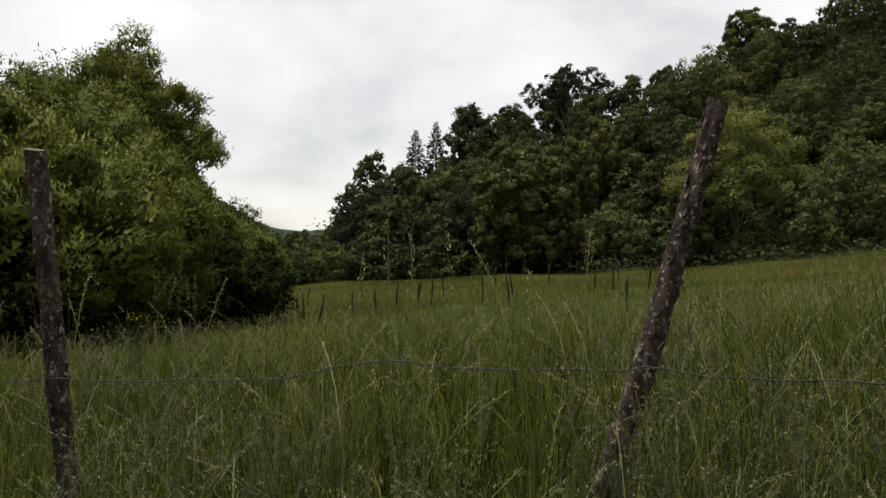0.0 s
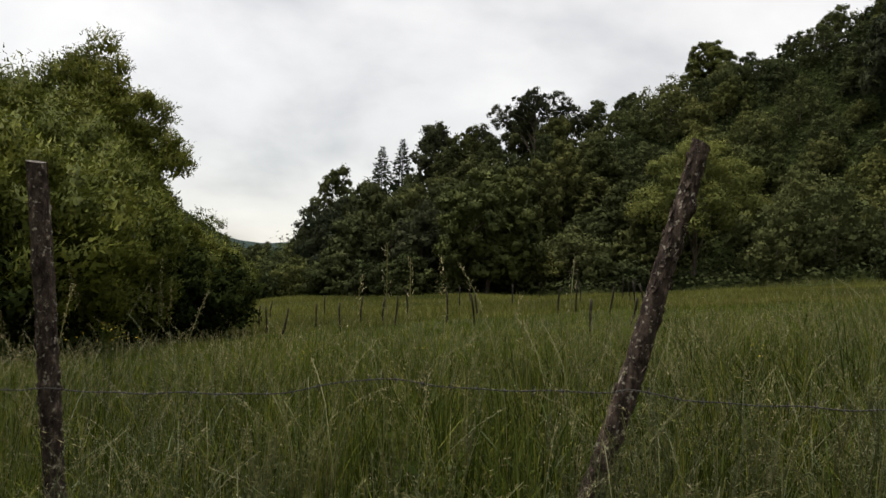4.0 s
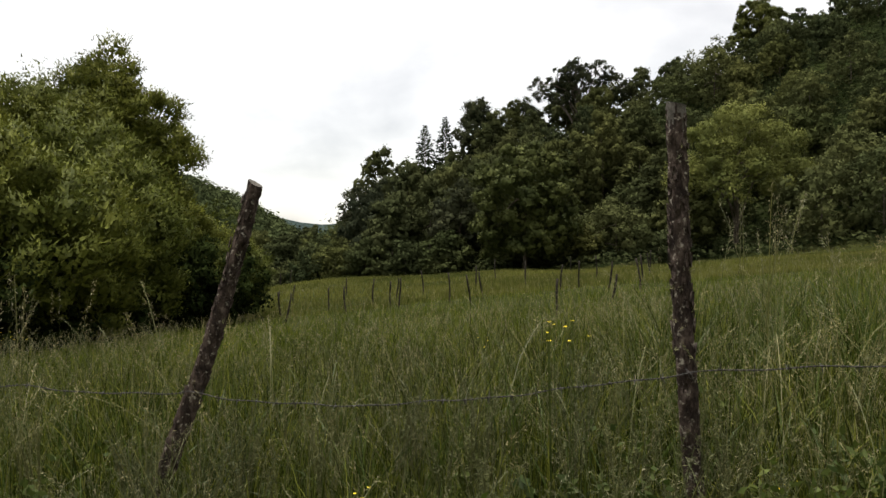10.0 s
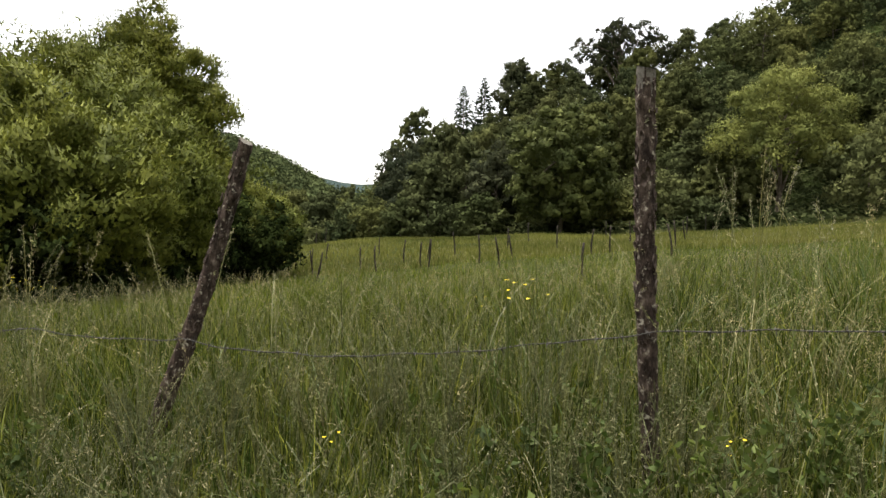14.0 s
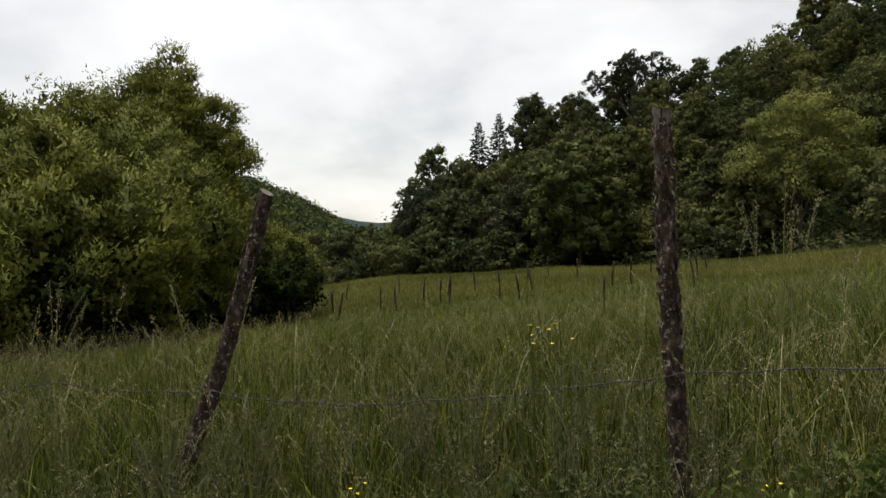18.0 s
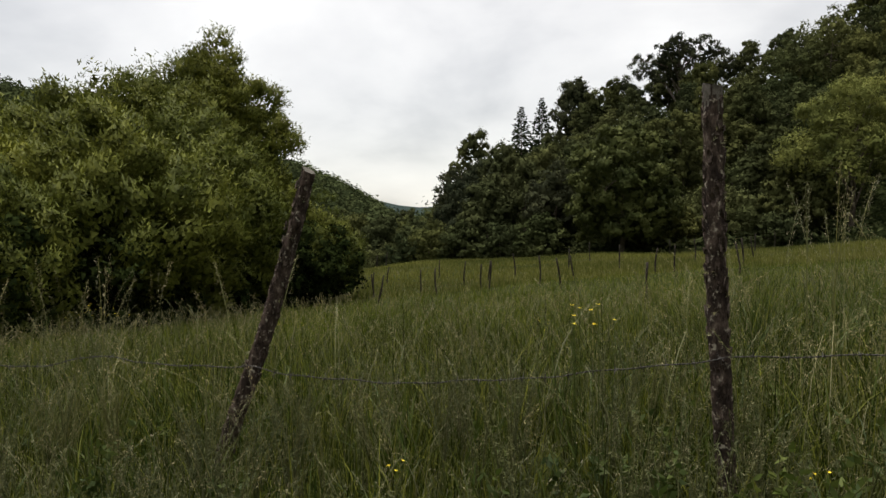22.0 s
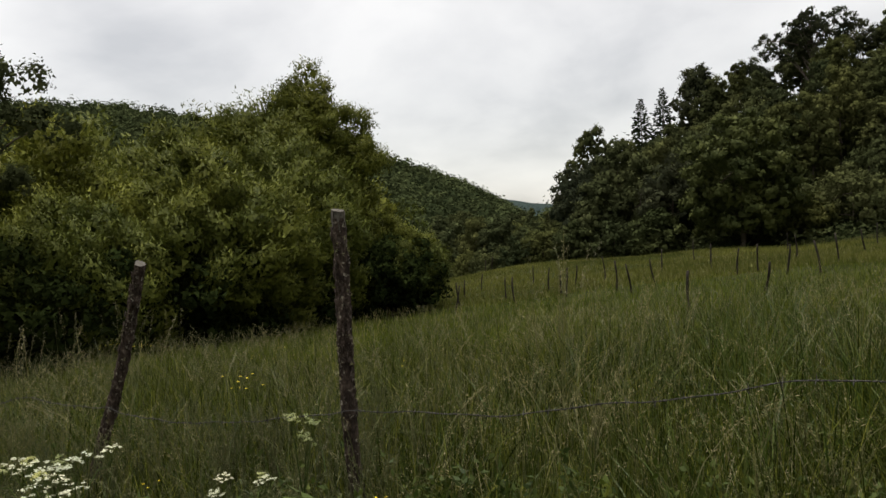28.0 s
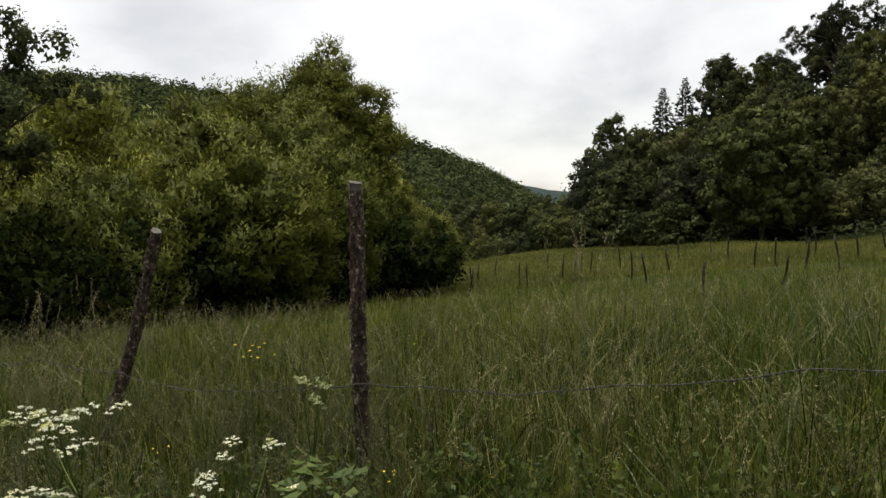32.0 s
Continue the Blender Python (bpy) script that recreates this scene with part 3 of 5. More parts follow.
def limbs(height, lobes, r0, forks, lean=0.0):
    """Trunk and limbs from the foot to the lobes."""
    lobes = np.asarray(lobes, dtype=float)
    top = np.array([lean * height, 0, height * 0.72])
    s = np.linspace(0, 1, 7)[:, None]
    trunk_line = np.array([0, 0, -0.3]) + (top + [0, 0, 0.3]) * s + np.array([0.06, 0.04, 0]) * height * 0.3 * np.sin(s * 4)
    chunks = [tube(trunk_line, r0 * (1.1 - 0.85 * s[:, 0]), 7)]
    for k in range(min(forks, len(lobes))):
        a = trunk_line[1 + k % 5]
        b = lobes[k, :3] + [0, 0, lobes[k, 3] * 0.4]
        t = np.linspace(0, 1, 5)[:, None]
        line = a + (b - a) * t + np.array([0, 0, 1.0]) * (np.linalg.norm(b - a) * 0.12 * np.sin(t * 3.14))
        chunks.append(tube(line, r0 * 0.45 * (1.05 - 0.9 * t[:, 0]), 5))
    return chunks


def make_lobes(height, spread, n, low, seed, squash=1.0, top_heavy=0.0):
    g = np.random.default_rng(seed)
    out = []
    for k in range(n):
        t = (k + 0.5) / n
        z = low + (height - low) * (0.12 + 0.76 * t)
        ring = spread * np.sqrt(max(0.05, 1 - (2 * t - 0.85 + top_heavy) ** 2)) * 0.62
        a = k * 2.4 + g.uniform(-0.4, 0.4)
        rad = spread * g.uniform(0.30, 0.46) * squash
        out.append((np.cos(a) * ring, np.sin(a) * ring, z, rad))
    out.append((0, 0, height - spread * 0.35, spread * 0.34))
    return out


def tree_kind(name, height, spread, n_lobes, low, seed, mat, trunk, forks, inner, inner_size, clumps, squash=1.0, lean=0.0, lobes=None, bare=0.0, under=-0.35, packed=46, upright=0.35):
    """clumps: how many bunches of leaves, their radius, leaves in each, a leaf's length and width, and the bunches' stretch."""
    lob = lobes or make_lobes(height, spread, n_lobes, low, seed, squash)
    n, radius, per, length, width, stretch = clumps
    spots, ways = clump_spots(lob, n, radius * (1.12 if upright > 0.6 else 1.0), bare, under)
    crown = soft_mesh(name + "_crown", [inner_cards(lob, inner, inner_size, bare), *clump_leaves(spots, ways, radius, per, length, width, stretch, packed=packed, upright=upright)])
    crown.materials.append(mat)
    wood = limbs(height, lob, trunk, forks, lean)
    wood = [join(wood)] if lobes is None and name not in ("oak", "maple") else wood
    wood = [mesh_from(name + "_trunk", *w, smooth=True) for w in wood]
    for w in wood:
        w.materials.append(M_BARK)
    return name, crown, wood


def plant(kind, m, label, group="", category="tree"):
    name, crown, wood = kind
    root = thing(name, m, label, category, group)
    put("trunk", wood[0], None, root)
    for w in wood[1:]:
        put("limb", w, None, root)
    put("crown", crown, None, root)
    return root


# willow thicket beside the meadow


def mound_lobes(height, reach, low, seed, levels=6, fat=1.0, power=2.0):
    """A bushy crown: rings of lobes that draw in towards the top, some sides taller than others."""
    g2 = np.random.default_rng(seed)
    tall_side = g2.uniform(0.76, 1.0, 7)
    out = []
    for j in range(levels):
        t = 0.94 * j / (levels - 1)
        ring = max(0.0, reach * (0.72 + 0.28 * min(1.0, t / 0.42)) * (1 - t ** power) ** 0.75 - 0.5 * fat)
        n = max(1, int(round(2 * np.pi * ring / (1.35 * fat))))
        for k in range(n):
            a = 2 * np.pi * (k + g2.uniform(-0.3, 0.3) + 0.5 * (j % 2)) / n
            lift = tall_side[int(a / 6.2832 * 7) % 7] if ring > 0.4 else 1.0
            rad = fat * (1.0 - 0.25 * t) * g2.uniform(0.78, 1.25)
            out.append((np.cos(a) * ring, np.sin(a) * ring, low + (height - low - 0.6 * fat) * t * lift + 0.3, rad))
    for t in (0.15, 0.4, 0.65):
        out.append((0, 0, low + (height - low) * t, reach * (0.62 - 0.3 * t)))
    return out


def tower_lobes():
    g2 = np.random.default_rng(21)
    out = []
    for z, ring, n, rad in ((2.6, 2.1, 7, 1.2), (4.0, 2.3, 7, 1.25), (5.6, 2.15, 7, 1.2), (7.2, 2.0, 8, 1.15), (8.6, 1.7, 7, 1.05), (9.8, 1.2, 6, 0.9), (10.7, 0.7, 5, 0.75)):
        for k in range(n):
            a = 6.2832 * (k + g2.uniform(-0.25, 0.25)) / n + z
            out.append((np.cos(a) * ring, np.sin(a) * ring, z + g2.normal(0, 0.25), rad * g2.uniform(0.85, 1.15)))
    for z in (3.0, 5.0, 7.0, 9.0):
        out.append((0, 0, z, 1.5 - 0.08 * z))
    return out


W_TALL = tree_kind("willow", 11.9, 3.0, 24, 1.2, 21, M_WILLOW, 0.22, 14, 3500, 0.20, (170, 0.62, 420, 0.125, 0.056, 1.25), lobes=tower_lobes(), bare=2.2, packed=140, upright=1.0)
W_BUSH = tree_kind("willow_bush", 7.0, 3.0, 15, 0.7, 22, M_WILLOW, 0.12, 9, 3000, 0.20, (140, 0.62, 420, 0.125, 0.054, 1.5), lobes=mound_lobes(6.6, 2.8, 0.7, 22, 7, 0.85, 2.4), bare=3.0, packed=200, upright=1.0)
W_WIDE = tree_kind("willow_bush", 6.0, 3.2, 13, 0.5, 23, M_WILLOW, 0.11, 8, 3000, 0.20, (140, 0.62, 420, 0.125, 0.054, 1.5), lobes=mound_lobes(5.6, 3.0, 0.6, 23, 6, 0.9, 2.2), bare=2.8, packed=200, upright=1.0)
W_BACK = tree_kind("willow_bush", 7.0, 3.0, 15, 0.7, 28, M_WILLOW, 0.12, 9, 1500, 0.26, (120, 0.65, 200, 0.17, 0.08, 1.4), lobes=mound_lobes(6.6, 2.8, 0.7, 28, 7, 0.85, 2.4), bare=2.3, packed=70, upright=1.0)
W_THIN = tree_kind("willow_sapling", 5.6, 1.8, 9, 0.6, 24, M_WILLOW, 0.07, 8, 60, 0.2, (34, 0.30, 46, 0.11, 0.04, 1.5), packed=8)
THICKET = (
    (W_TALL, -11.9, 28.8, 0.3, 0.94), (W_THIN, -8.5, 31.0, 1.0, 0.92), (W_WIDE, -8.4, 28.6, 2.0, 0.76),
    (W_WIDE, -12.0, 14.6, 0.4, 0.88), (W_WIDE, -10.6, 18.8, 1.7, 1.16), (W_BUSH, -10.4, 23.4, 2.9, 1.06),
    (W_BUSH, -15.0, 17.0, 5.0, 1.14), (W_BUSH, -14.2, 22.0, 0.8, 1.24), (W_BUSH, -13.0, 27.0, 3.0, 1.40), (W_TALL, -13.6, 29.6, 2.2, 0.92), (W_TALL, -17.0, 27.0, 1.9, 0.78), (W_TALL, -13.9, 25.2, 3.9, 0.80),
    (W_BACK, -18.4, 13.4, 2.4, 1.16), (W_BACK, -19.6, 20.0, 3.3, 1.32), (W_BACK, -22.0, 26.0, 4.4, 1.55), (W_BACK, -15.2, 33.4, 5.6, 1.4),
)
for kind, x, y, turn, size in THICKET:
    plant(kind, on_land(x, y, turn, size), "dense grey-green willow with upright leafy shoots at the meadow edge" if kind is not W_THIN else "slender willow sapling with thin airy crown", "willows of the thicket")

# near-black leafy mounds added to stand for shade in the hollow under the willows
SHADE_BUSH = [tree_kind("shade_bush", 3.1 + 0.4 * k, 2.2, 13, -0.2, 26 + k, M_SHADE_LEAF, 0.03, 5, 600, 0.22, (60, 0.46, 42, 0.14, 0.09, 1.0), packed=18) for k in range(2)]
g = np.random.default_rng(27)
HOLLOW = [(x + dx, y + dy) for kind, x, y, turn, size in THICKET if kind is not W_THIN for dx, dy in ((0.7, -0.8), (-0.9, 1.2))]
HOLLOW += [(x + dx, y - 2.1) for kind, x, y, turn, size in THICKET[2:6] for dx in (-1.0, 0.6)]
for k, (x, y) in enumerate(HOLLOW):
    plant(SHADE_BUSH[k % 2], on_land(x, y, g.uniform(0, 6.28), g.uniform(0.75, 1.05)), "near-black leafy mound added to stand for shade in the hollow under the willows", "brambles of the thicket", "bush")

# a darker tree whose boughs reach over the thicket
BOUGH_LOBES = [(0, 0, 5.2, 1.5), (1.2, 0.5, 4.6, 1.0), (2.3, 0.8, 5.9, 0.55), (3.0, 0.9, 5.6, 0.45), (2.6, 0.4, 6.5, 0.45), (-1.5, 0.2, 4.5, 1.3), (0.3, -1.2, 3.6, 1.2), (1.6, 0.2, 6.9, 0.5), (0.2, 0.2, 6.9, 0.9)]
BOUGH = tree_kind("plum_tree", 6.5, 2.5, 9, 2, 25, M_MID, 0.14, 9, 700, 0.13, (110, 0.34, 90, 0.085, 0.05, 1.1), lobes=BOUGH_LOBES)
plant(BOUGH, on_land(-13.1, 10.9, 0.1, 1.12), "dark-leaved wild plum with a bough over the thicket")

# the wooded slope
K_DARK = [tree_kind("oak", 10.5, 4.5, 18, 0.9, 31 + k, M_DARK, 0.22, 9, 900, 0.6, (62, 1.0, 52, 0.30, 0.21, 0.9), packed=28) for k in range(3)]
K_MID = [tree_kind("hornbeam", 9.5 + k, 3.9, 17, 0.4, 41 + k, M_MID, 0.16, 6, 750, 0.55, (60, 0.92, 52, 0.29, 0.20, 0.95), packed=28) for k in range(4)]
K_LIGHT = [tree_kind("hazel_shrub", 4.6 + k, 3.4 + 0.5 * k, 13 + 2 * k, -0.4, 51 + k, M_LIGHT, 0.10, 5, 500, 0.45, (46, 0.78, 46, 0.25, 0.17, 0.95), packed=22, squash=0.88) for k in range(4)]
K_BUSH = [tree_kind("slope_bush", 4.2 + k, 3.3, 13, -0.8, 61 + k, M_BUSH, 0.08, 4, 420, 0.42, (44, 0.74, 42, 0.24, 0.16, 0.95), packed=22) for k in range(2)]
OPEN_OAK_LOBES = [(-5.5, 0, 7.6, 1.5), (-4.2, 1, 9.0, 1.6), (-2.6, -1, 10.2, 1.8), (-0.6, 0, 11.2, 1.9), (1.6, 1, 11.3, 1.6), (3.4, -1, 10.6, 1.5), (4.6, 0, 9.4, 1.4), (6.2, 0.5, 9.6, 1.5), (7.4, 0, 8.2, 1.3), (-1.0, 0.5, 8.6, 2.0), (2.0, 0, 8.4, 1.8), (4.8, 0, 7.2, 1.7), (-3.6, 0, 6.6, 1.9), (0.4, 0, 6.2, 2.2)]
g = np.random.default_rng(70)
OPEN_OAK_LOBES = [(x + g.normal(0, 0.3), y, z + g.normal(0, 0.3), r * 0.9) for x, y, z, r in OPEN_OAK_LOBES] + [(x + g.normal(0, 1.3), y + g.normal(0, 1.0), z + g.normal(0.2, 0.9), g.uniform(0.5, 0.95)) for x, y, z, r in OPEN_OAK_LOBES + OPEN_OAK_LOBES]
OPEN_OAK = tree_kind("spreading_oak", 11.5, 6, 14, 4, 71, M_DARK, 0.30, 24, 500, 0.35, (190, 0.58, 60, 0.25, 0.18, 0.95), packed=14, lobes=OPEN_OAK_LOBES, under=-0.8)
FAN_OAK_LOBES = [(-2.4, 0, 5.0, 1.3), (-1.6, 0, 6.6, 1.2), (-0.2, 0, 7.6, 1.3), (1.4, 0, 7.4, 1.2), (2.4, 0, 6.2, 1.3), (0.2, 0, 5.4, 1.8), (-1.4, 0, 3.4, 1.5), (1.6, 0, 3.8, 1.6), (0, 0, 2.4, 1.6)]
FAN_OAK = tree_kind("fan_oak", 8, 3, 9, 2, 72, M_DARK, 0.2, 9, 250, 0.35, (75, 0.58, 60, 0.24, 0.17, 0.95), packed=14, lobes=FAN_OAK_LOBES, under=-0.8)
PALE_LOBES = [(-2.0, -2.2, 4.6, 1.7), (-4.2, -0.8, 6.0, 1.9), (-2.8, 0, 9.4, 2.1), (-0.6, -0.6, 10.6, 2.3), (1.8, 0, 10.2, 2.3), (3.8, -0.4, 9.0, 2.0), (-1.6, -1.4, 7.4, 2.0), (1.0, -1.8, 6.8, 1.9), (3.0, -1.2, 5.6, 1.8), (4.8, -0.4, 6.4, 1.7), (0.4, 0.4, 8.6, 2.4)]
PALE = tree_kind("pale_willow", 12.5, 5, 12, 2, 73, M_PALE, 0.24, 12, 900, 0.4, (58, 1.25, 260, 0.24, 0.11, 0.9), packed=60, lobes=PALE_LOBES)
BROAD = tree_kind("maple", 13.0, 6.0, 22, 0.2, 74, M_MAPLE, 0.26, 8, 2400, 0.5, (150, 0.85, 75, 0.30, 0.20, 0.85))


def conifer(height, seed):
    g = np.random.default_rng(seed)
    pts, alongs = [], []
    for k in range(40):
        t = k / 40
        z = height * (0.14 + 0.86 * t)
        reach = (1 - t) * height * 0.25 * (1.0, 1.2, 0.8, 0.9)[k % 4] + 0.12
        for j in range(19):
            if g.random() < 0.3:
                continue
            a = j * 0.33 + k * 1.3 + g.uniform(-0.2, 0.2)
            d = np.array([np.cos(a), np.sin(a), -0.15 + 0.45 * t])
            for f in (0.25, 0.55, 0.85):
                pts.append(np.array([0, 0, z]) + d * reach * f * g.uniform(0.5, 1.35))
                alongs.append((d + g.normal(size=3) * 0.35) * (0.25 + 0.75 * (1 - t)))
    pts, alongs = np.array(pts), np.array(alongs)
    size = np.linalg.norm(alongs, axis=1)
    alongs = unit(alongs)
    cards = leaf_cards(pts, alongs, unit(np.cross(alongs, g.normal(size=alongs.shape))), g.uniform(0.6, 1.0, len(pts)) * size, g.uniform(0.32, 0.55, len(pts)) * size)
    crown = mesh_from("conifer_crown", *cards)
    crown.materials.append(M_CONIFER)
    wood = mesh_from("conifer_trunk", *tube([[0, 0, -0.3], [0, 0, height * 0.5], [0, 0, height * 0.98]], (0.2, 0.12, 0.02), 7))
    wood.materials.append(M_BARK)
    return "conifer", crown, [wood]


FIR = conifer(14.0, 81)
SLOPE = "trees of the wooded slope"
SET_TREES = (
    (OPEN_OAK, 20.2, 118, 0.0, 0.98, "dark spreading oak with gaps in its crown on the skyline"),
    (FAN_OAK, -11.2, 99, 0.0, 1.15, "dark fan-shaped oak at the foot of the ridge"),
    (FIR, -4.6, 124, 0.0, 1.0, "dark narrow fir standing above the broadleaved wood"),
    (FIR, -1.2, 125, 2.0, 0.95, "dark narrow fir standing above the broadleaved wood"),
    (PALE, 27.5, 69.5, 0.0, 1.0, "pale green drooping willow at the foot of the slope"),
    (BROAD, 7.8, 71.5, 0.0, 0.95, "large bright maple at the edge of the wood"),
    (K_MID[2], 30.5, 118, 2.6, 0.68, "mid-green hornbeam on the skyline beside the oak"),
    (K_MID[0], 35.0, 117, 4.1, 0.72, "mid-green hornbeam on the skyline beside the oak"),
    (BROAD, 50.0, 121, 1.0, 0.80, "large rounded maple on the shoulder of the hill"),
)
for kind, x, y, turn, size, label in SET_TREES:
    plant(kind, on_land(x, y, turn, size), label, SLOPE)
g = np.random.default_rng(91)
count = 0
for row, d in enumerate((1.5, 6, 11, 16, 21.5, 27, 33, 39, 45, 52)):
    x = -22.0 - row * 0.5
    while x < 92:
        step = (3.4, 4.0, 4.3, 4.6, 4.9, 5.1, 5.3, 5.5, 5.7, 5.9, 6.1)[row] * g.uniform(0.75, 1.25) * (0.80 if x > 26 else 1.0)
        x += step
        xx, yy = x + g.uniform(-0.8, 0.8), float(wood_edge(x)) + d / 0.86 + g.uniform(-1.6, 1.6)
        if row == 0 and g.random() < (0.5 if x > 26 else 0.3):
            continue
        if np.hypot(xx - 27.5, yy - 69.5) < 4.5 or abs(xx - 26.6) < 3.6 and yy < 69 or np.hypot(xx - 7.8, yy - 71.5) < 4.5 or np.hypot(xx - 20.5, yy - 118) < 7.5 or abs(xx + 3) < 3.2 and abs(yy - 124) < 3:
            continue
        if row > 0 and math.atan2(xx - 2.3, yy + 0.8) < radians(-7.2):
            continue
        pick = g.random() + 0.25 * np.sin(xx * 0.11 + yy * 0.07)
        shrubby = x > 26 and 1 <= row <= 9 and not (x > 66 and row > 6)
        if row == 0:
            kind, label = K_BUSH[count % 2], "low dark bush at the foot of the wood"
        elif row >= 5 and math.atan2(xx - 2.3, yy) > radians(33):
            kind, label = (K_DARK[count % 3], "dark green oak high on the slope") if pick < 0.55 else (K_MID[count % 4], "mid-green hornbeam high on the slope")
        elif shrubby:
            kind, label = (K_LIGHT[count % 4], "yellow-green hazel shrub on the open slope") if pick < 0.68 else (K_BUSH[count % 2], "mid-green bush on the open slope")
        elif pick < (0.34 if row > 5 and (xx < 10 or xx > 60) else 0.12):
            kind, label = K_DARK[count % 3], "dark green oak in the wood"
        elif pick < 0.86:
            kind, label = K_MID[count % 4], "mid-green hornbeam in the wood"
        else:
            kind, label = K_LIGHT[count % 2], "yellow-green hazel in the wood"
        size = g.uniform(0.64, 1.05) * (0.85 if x < -10 else 0.95 if 12 < x < 30 and row > 6 else 1.0)
        size *= g.uniform(0.7, 1.25) if shrubby else 1.0
        size *= 0.88 if -11 < xx < 1 and yy > 106 else 1.0
        plant(kind, on_land(xx, yy, g.uniform(0, 6.28), size, 0.3) @ Matrix.Diagonal((1, 1, g.uniform(0.8, 1.2), 1)), label, SLOPE)
        count += 1

# shrubs along the stream below the meadow
for k, (x, y, size) in enumerate(((-25, 63, 0.8), (-28, 70, 0.9), (-24, 74, 0.75), (-21, 79, 0.72), (-15.5, 77.5, 0.70), (-12.0, 77, 0.75), (-8.5, 76.5, 0.75), (-31, 80, 1.0), (-27, 86, 0.9), (-32, 95, 1.0), (-36, 88, 1.1), (-40, 108, 1.2), (-46, 100, 1.2), (-18, 76, 0.6), (-48, 118, 1.3))):
    plant(K_LIGHT[k % 2], on_land(x, y, k * 1.1, size, 0.2), "pale green shrub by the stream below the meadow", "stream shrubs")

# rounded trees and shrubs on the valley floor beyond the meadow
g = np.random.default_rng(94)
for k in range(84):
    bearing, away = radians(g.uniform(-34, -8.3)), 88 + 78 * g.random() ** 1.3
    x, y = 2.3 + away * math.sin(bearing), away * math.cos(bearing)
    kind = (K_LIGHT + K_MID)[int(g.integers(0, 6))]
    plant(kind, on_land(x, y, g.uniform(0, 6.28), g.uniform(0.6, 0.95), 0.4), "rounded green tree on the valley floor", "trees of the valley floor")

# the far wooded flank of the valley
g = np.random.default_rng(95)
uu, vv = g.uniform(-22, 270, 4300), g.uniform(94, 420, 4300)
fx = -uu * np.cos(radians(12)) - vv * np.sin(radians(12))
fy = -uu * np.sin(radians(12)) + vv * np.cos(radians(12))
keep = (np.degrees(np.arctan2(fx, fy)) > -58) & (fy > 60) & (np.hypot(fx, fy) > 128) & (np.degrees(np.arctan2(fx - 2.3, fy)) < -7.5)
fx, fy = fx[keep], fy[keep]
per = 60
size = g.uniform(2.6, 4.6, len(fx))
dirs = unit(g.normal(size=(len(fx), per, 3)))
dirs[..., 2] = np.abs(dirs[..., 2])
bumpy = 0.86 + 0.22 * np.sin(dirs[..., :1] * 6 + fx[:, None, None]) * np.sin(dirs[..., 1:2] * 6 + fy[:, None, None]) + g.uniform(-0.10, 0.06, (len(fx), per, 1))
pts = np.stack([fx, fy, land(fx, fy) + size * 0.5], axis=-1)[:, None] + dirs * size[:, None, None] * bumpy * [1, 1, 1.2]
pts, dd = pts.reshape(-1, 3), dirs.reshape(-1, 3)
nn = unit(dd + [0, 0, 0.3] + g.normal(size=dd.shape) * 0.45)
al = unit(np.cross(nn, g.normal(size=dd.shape)))
grow = 0.60 + 0.40 * smooth01((np.hypot(pts[:, 0], pts[:, 1]) - 115) / 130)
# below its leaves a darker faceted dome fills each crown, standing for inner shade
ring_a, ring_z = np.arange(7) * 0.8976, (0.0, 0.55, 0.88)
dome_v = np.array([(np.cos(a + z) * math.sqrt(1 - z * z), np.sin(a + z) * math.sqrt(1 - z * z), z) for z in ring_z for a in ring_a] + [(0, 0, 1.0)])
dome_f = [(7 * r + j, 7 * r + (j + 1) % 7, 7 * r + 7 + j) for r in range(2) for j in range(7)] + [(7 * r + (j + 1) % 7, 7 * r + 7 + (j + 1) % 7, 7 * r + 7 + j) for r in range(2) for j in range(7)] + [(14 + j, 14 + (j + 1) % 7, 21) for j in range(7)]
foot = np.stack([fx, fy, land(fx, fy) + size * 0.3], axis=-1)
domes = (foot[:, None] + dome_v[None] * (size[:, None, None] * g.uniform(0.55, 0.70, (len(fx), 22, 1)))).reshape(-1, 3)
dome_faces = (np.arange(len(fx))[:, None, None] * 22 + np.array(dome_f)[None]).reshape(-1, 3)
dome_n = np.tile(dome_v[np.array(dome_f)].mean(1), (len(fx), 1))
leaves = (*leaf_tris(pts - al * 0.6, al, unit(np.cross(nn, al)), g.uniform(0.8, 1.4, len(pts)) * grow, g.uniform(0.6, 1.05, len(pts)) * grow), dd)
far_wood = put("far_wood", soft_mesh("far_wood", [leaves, (domes[dome_faces].reshape(-1, 3), np.arange(dome_faces.size).reshape(-1, 3), unit(dome_n))]), M_FARWOOD)
far_wood.data.materials.append(M_BUSH)
far_wood.data.polygons.foreach_set("material_index", np.repeat([0, 1], [len(pts), len(dome_faces)]).astype(np.int32))
tagged(far_wood, "continuous dark green wood on the far valley side", "woods", kind="stuff")

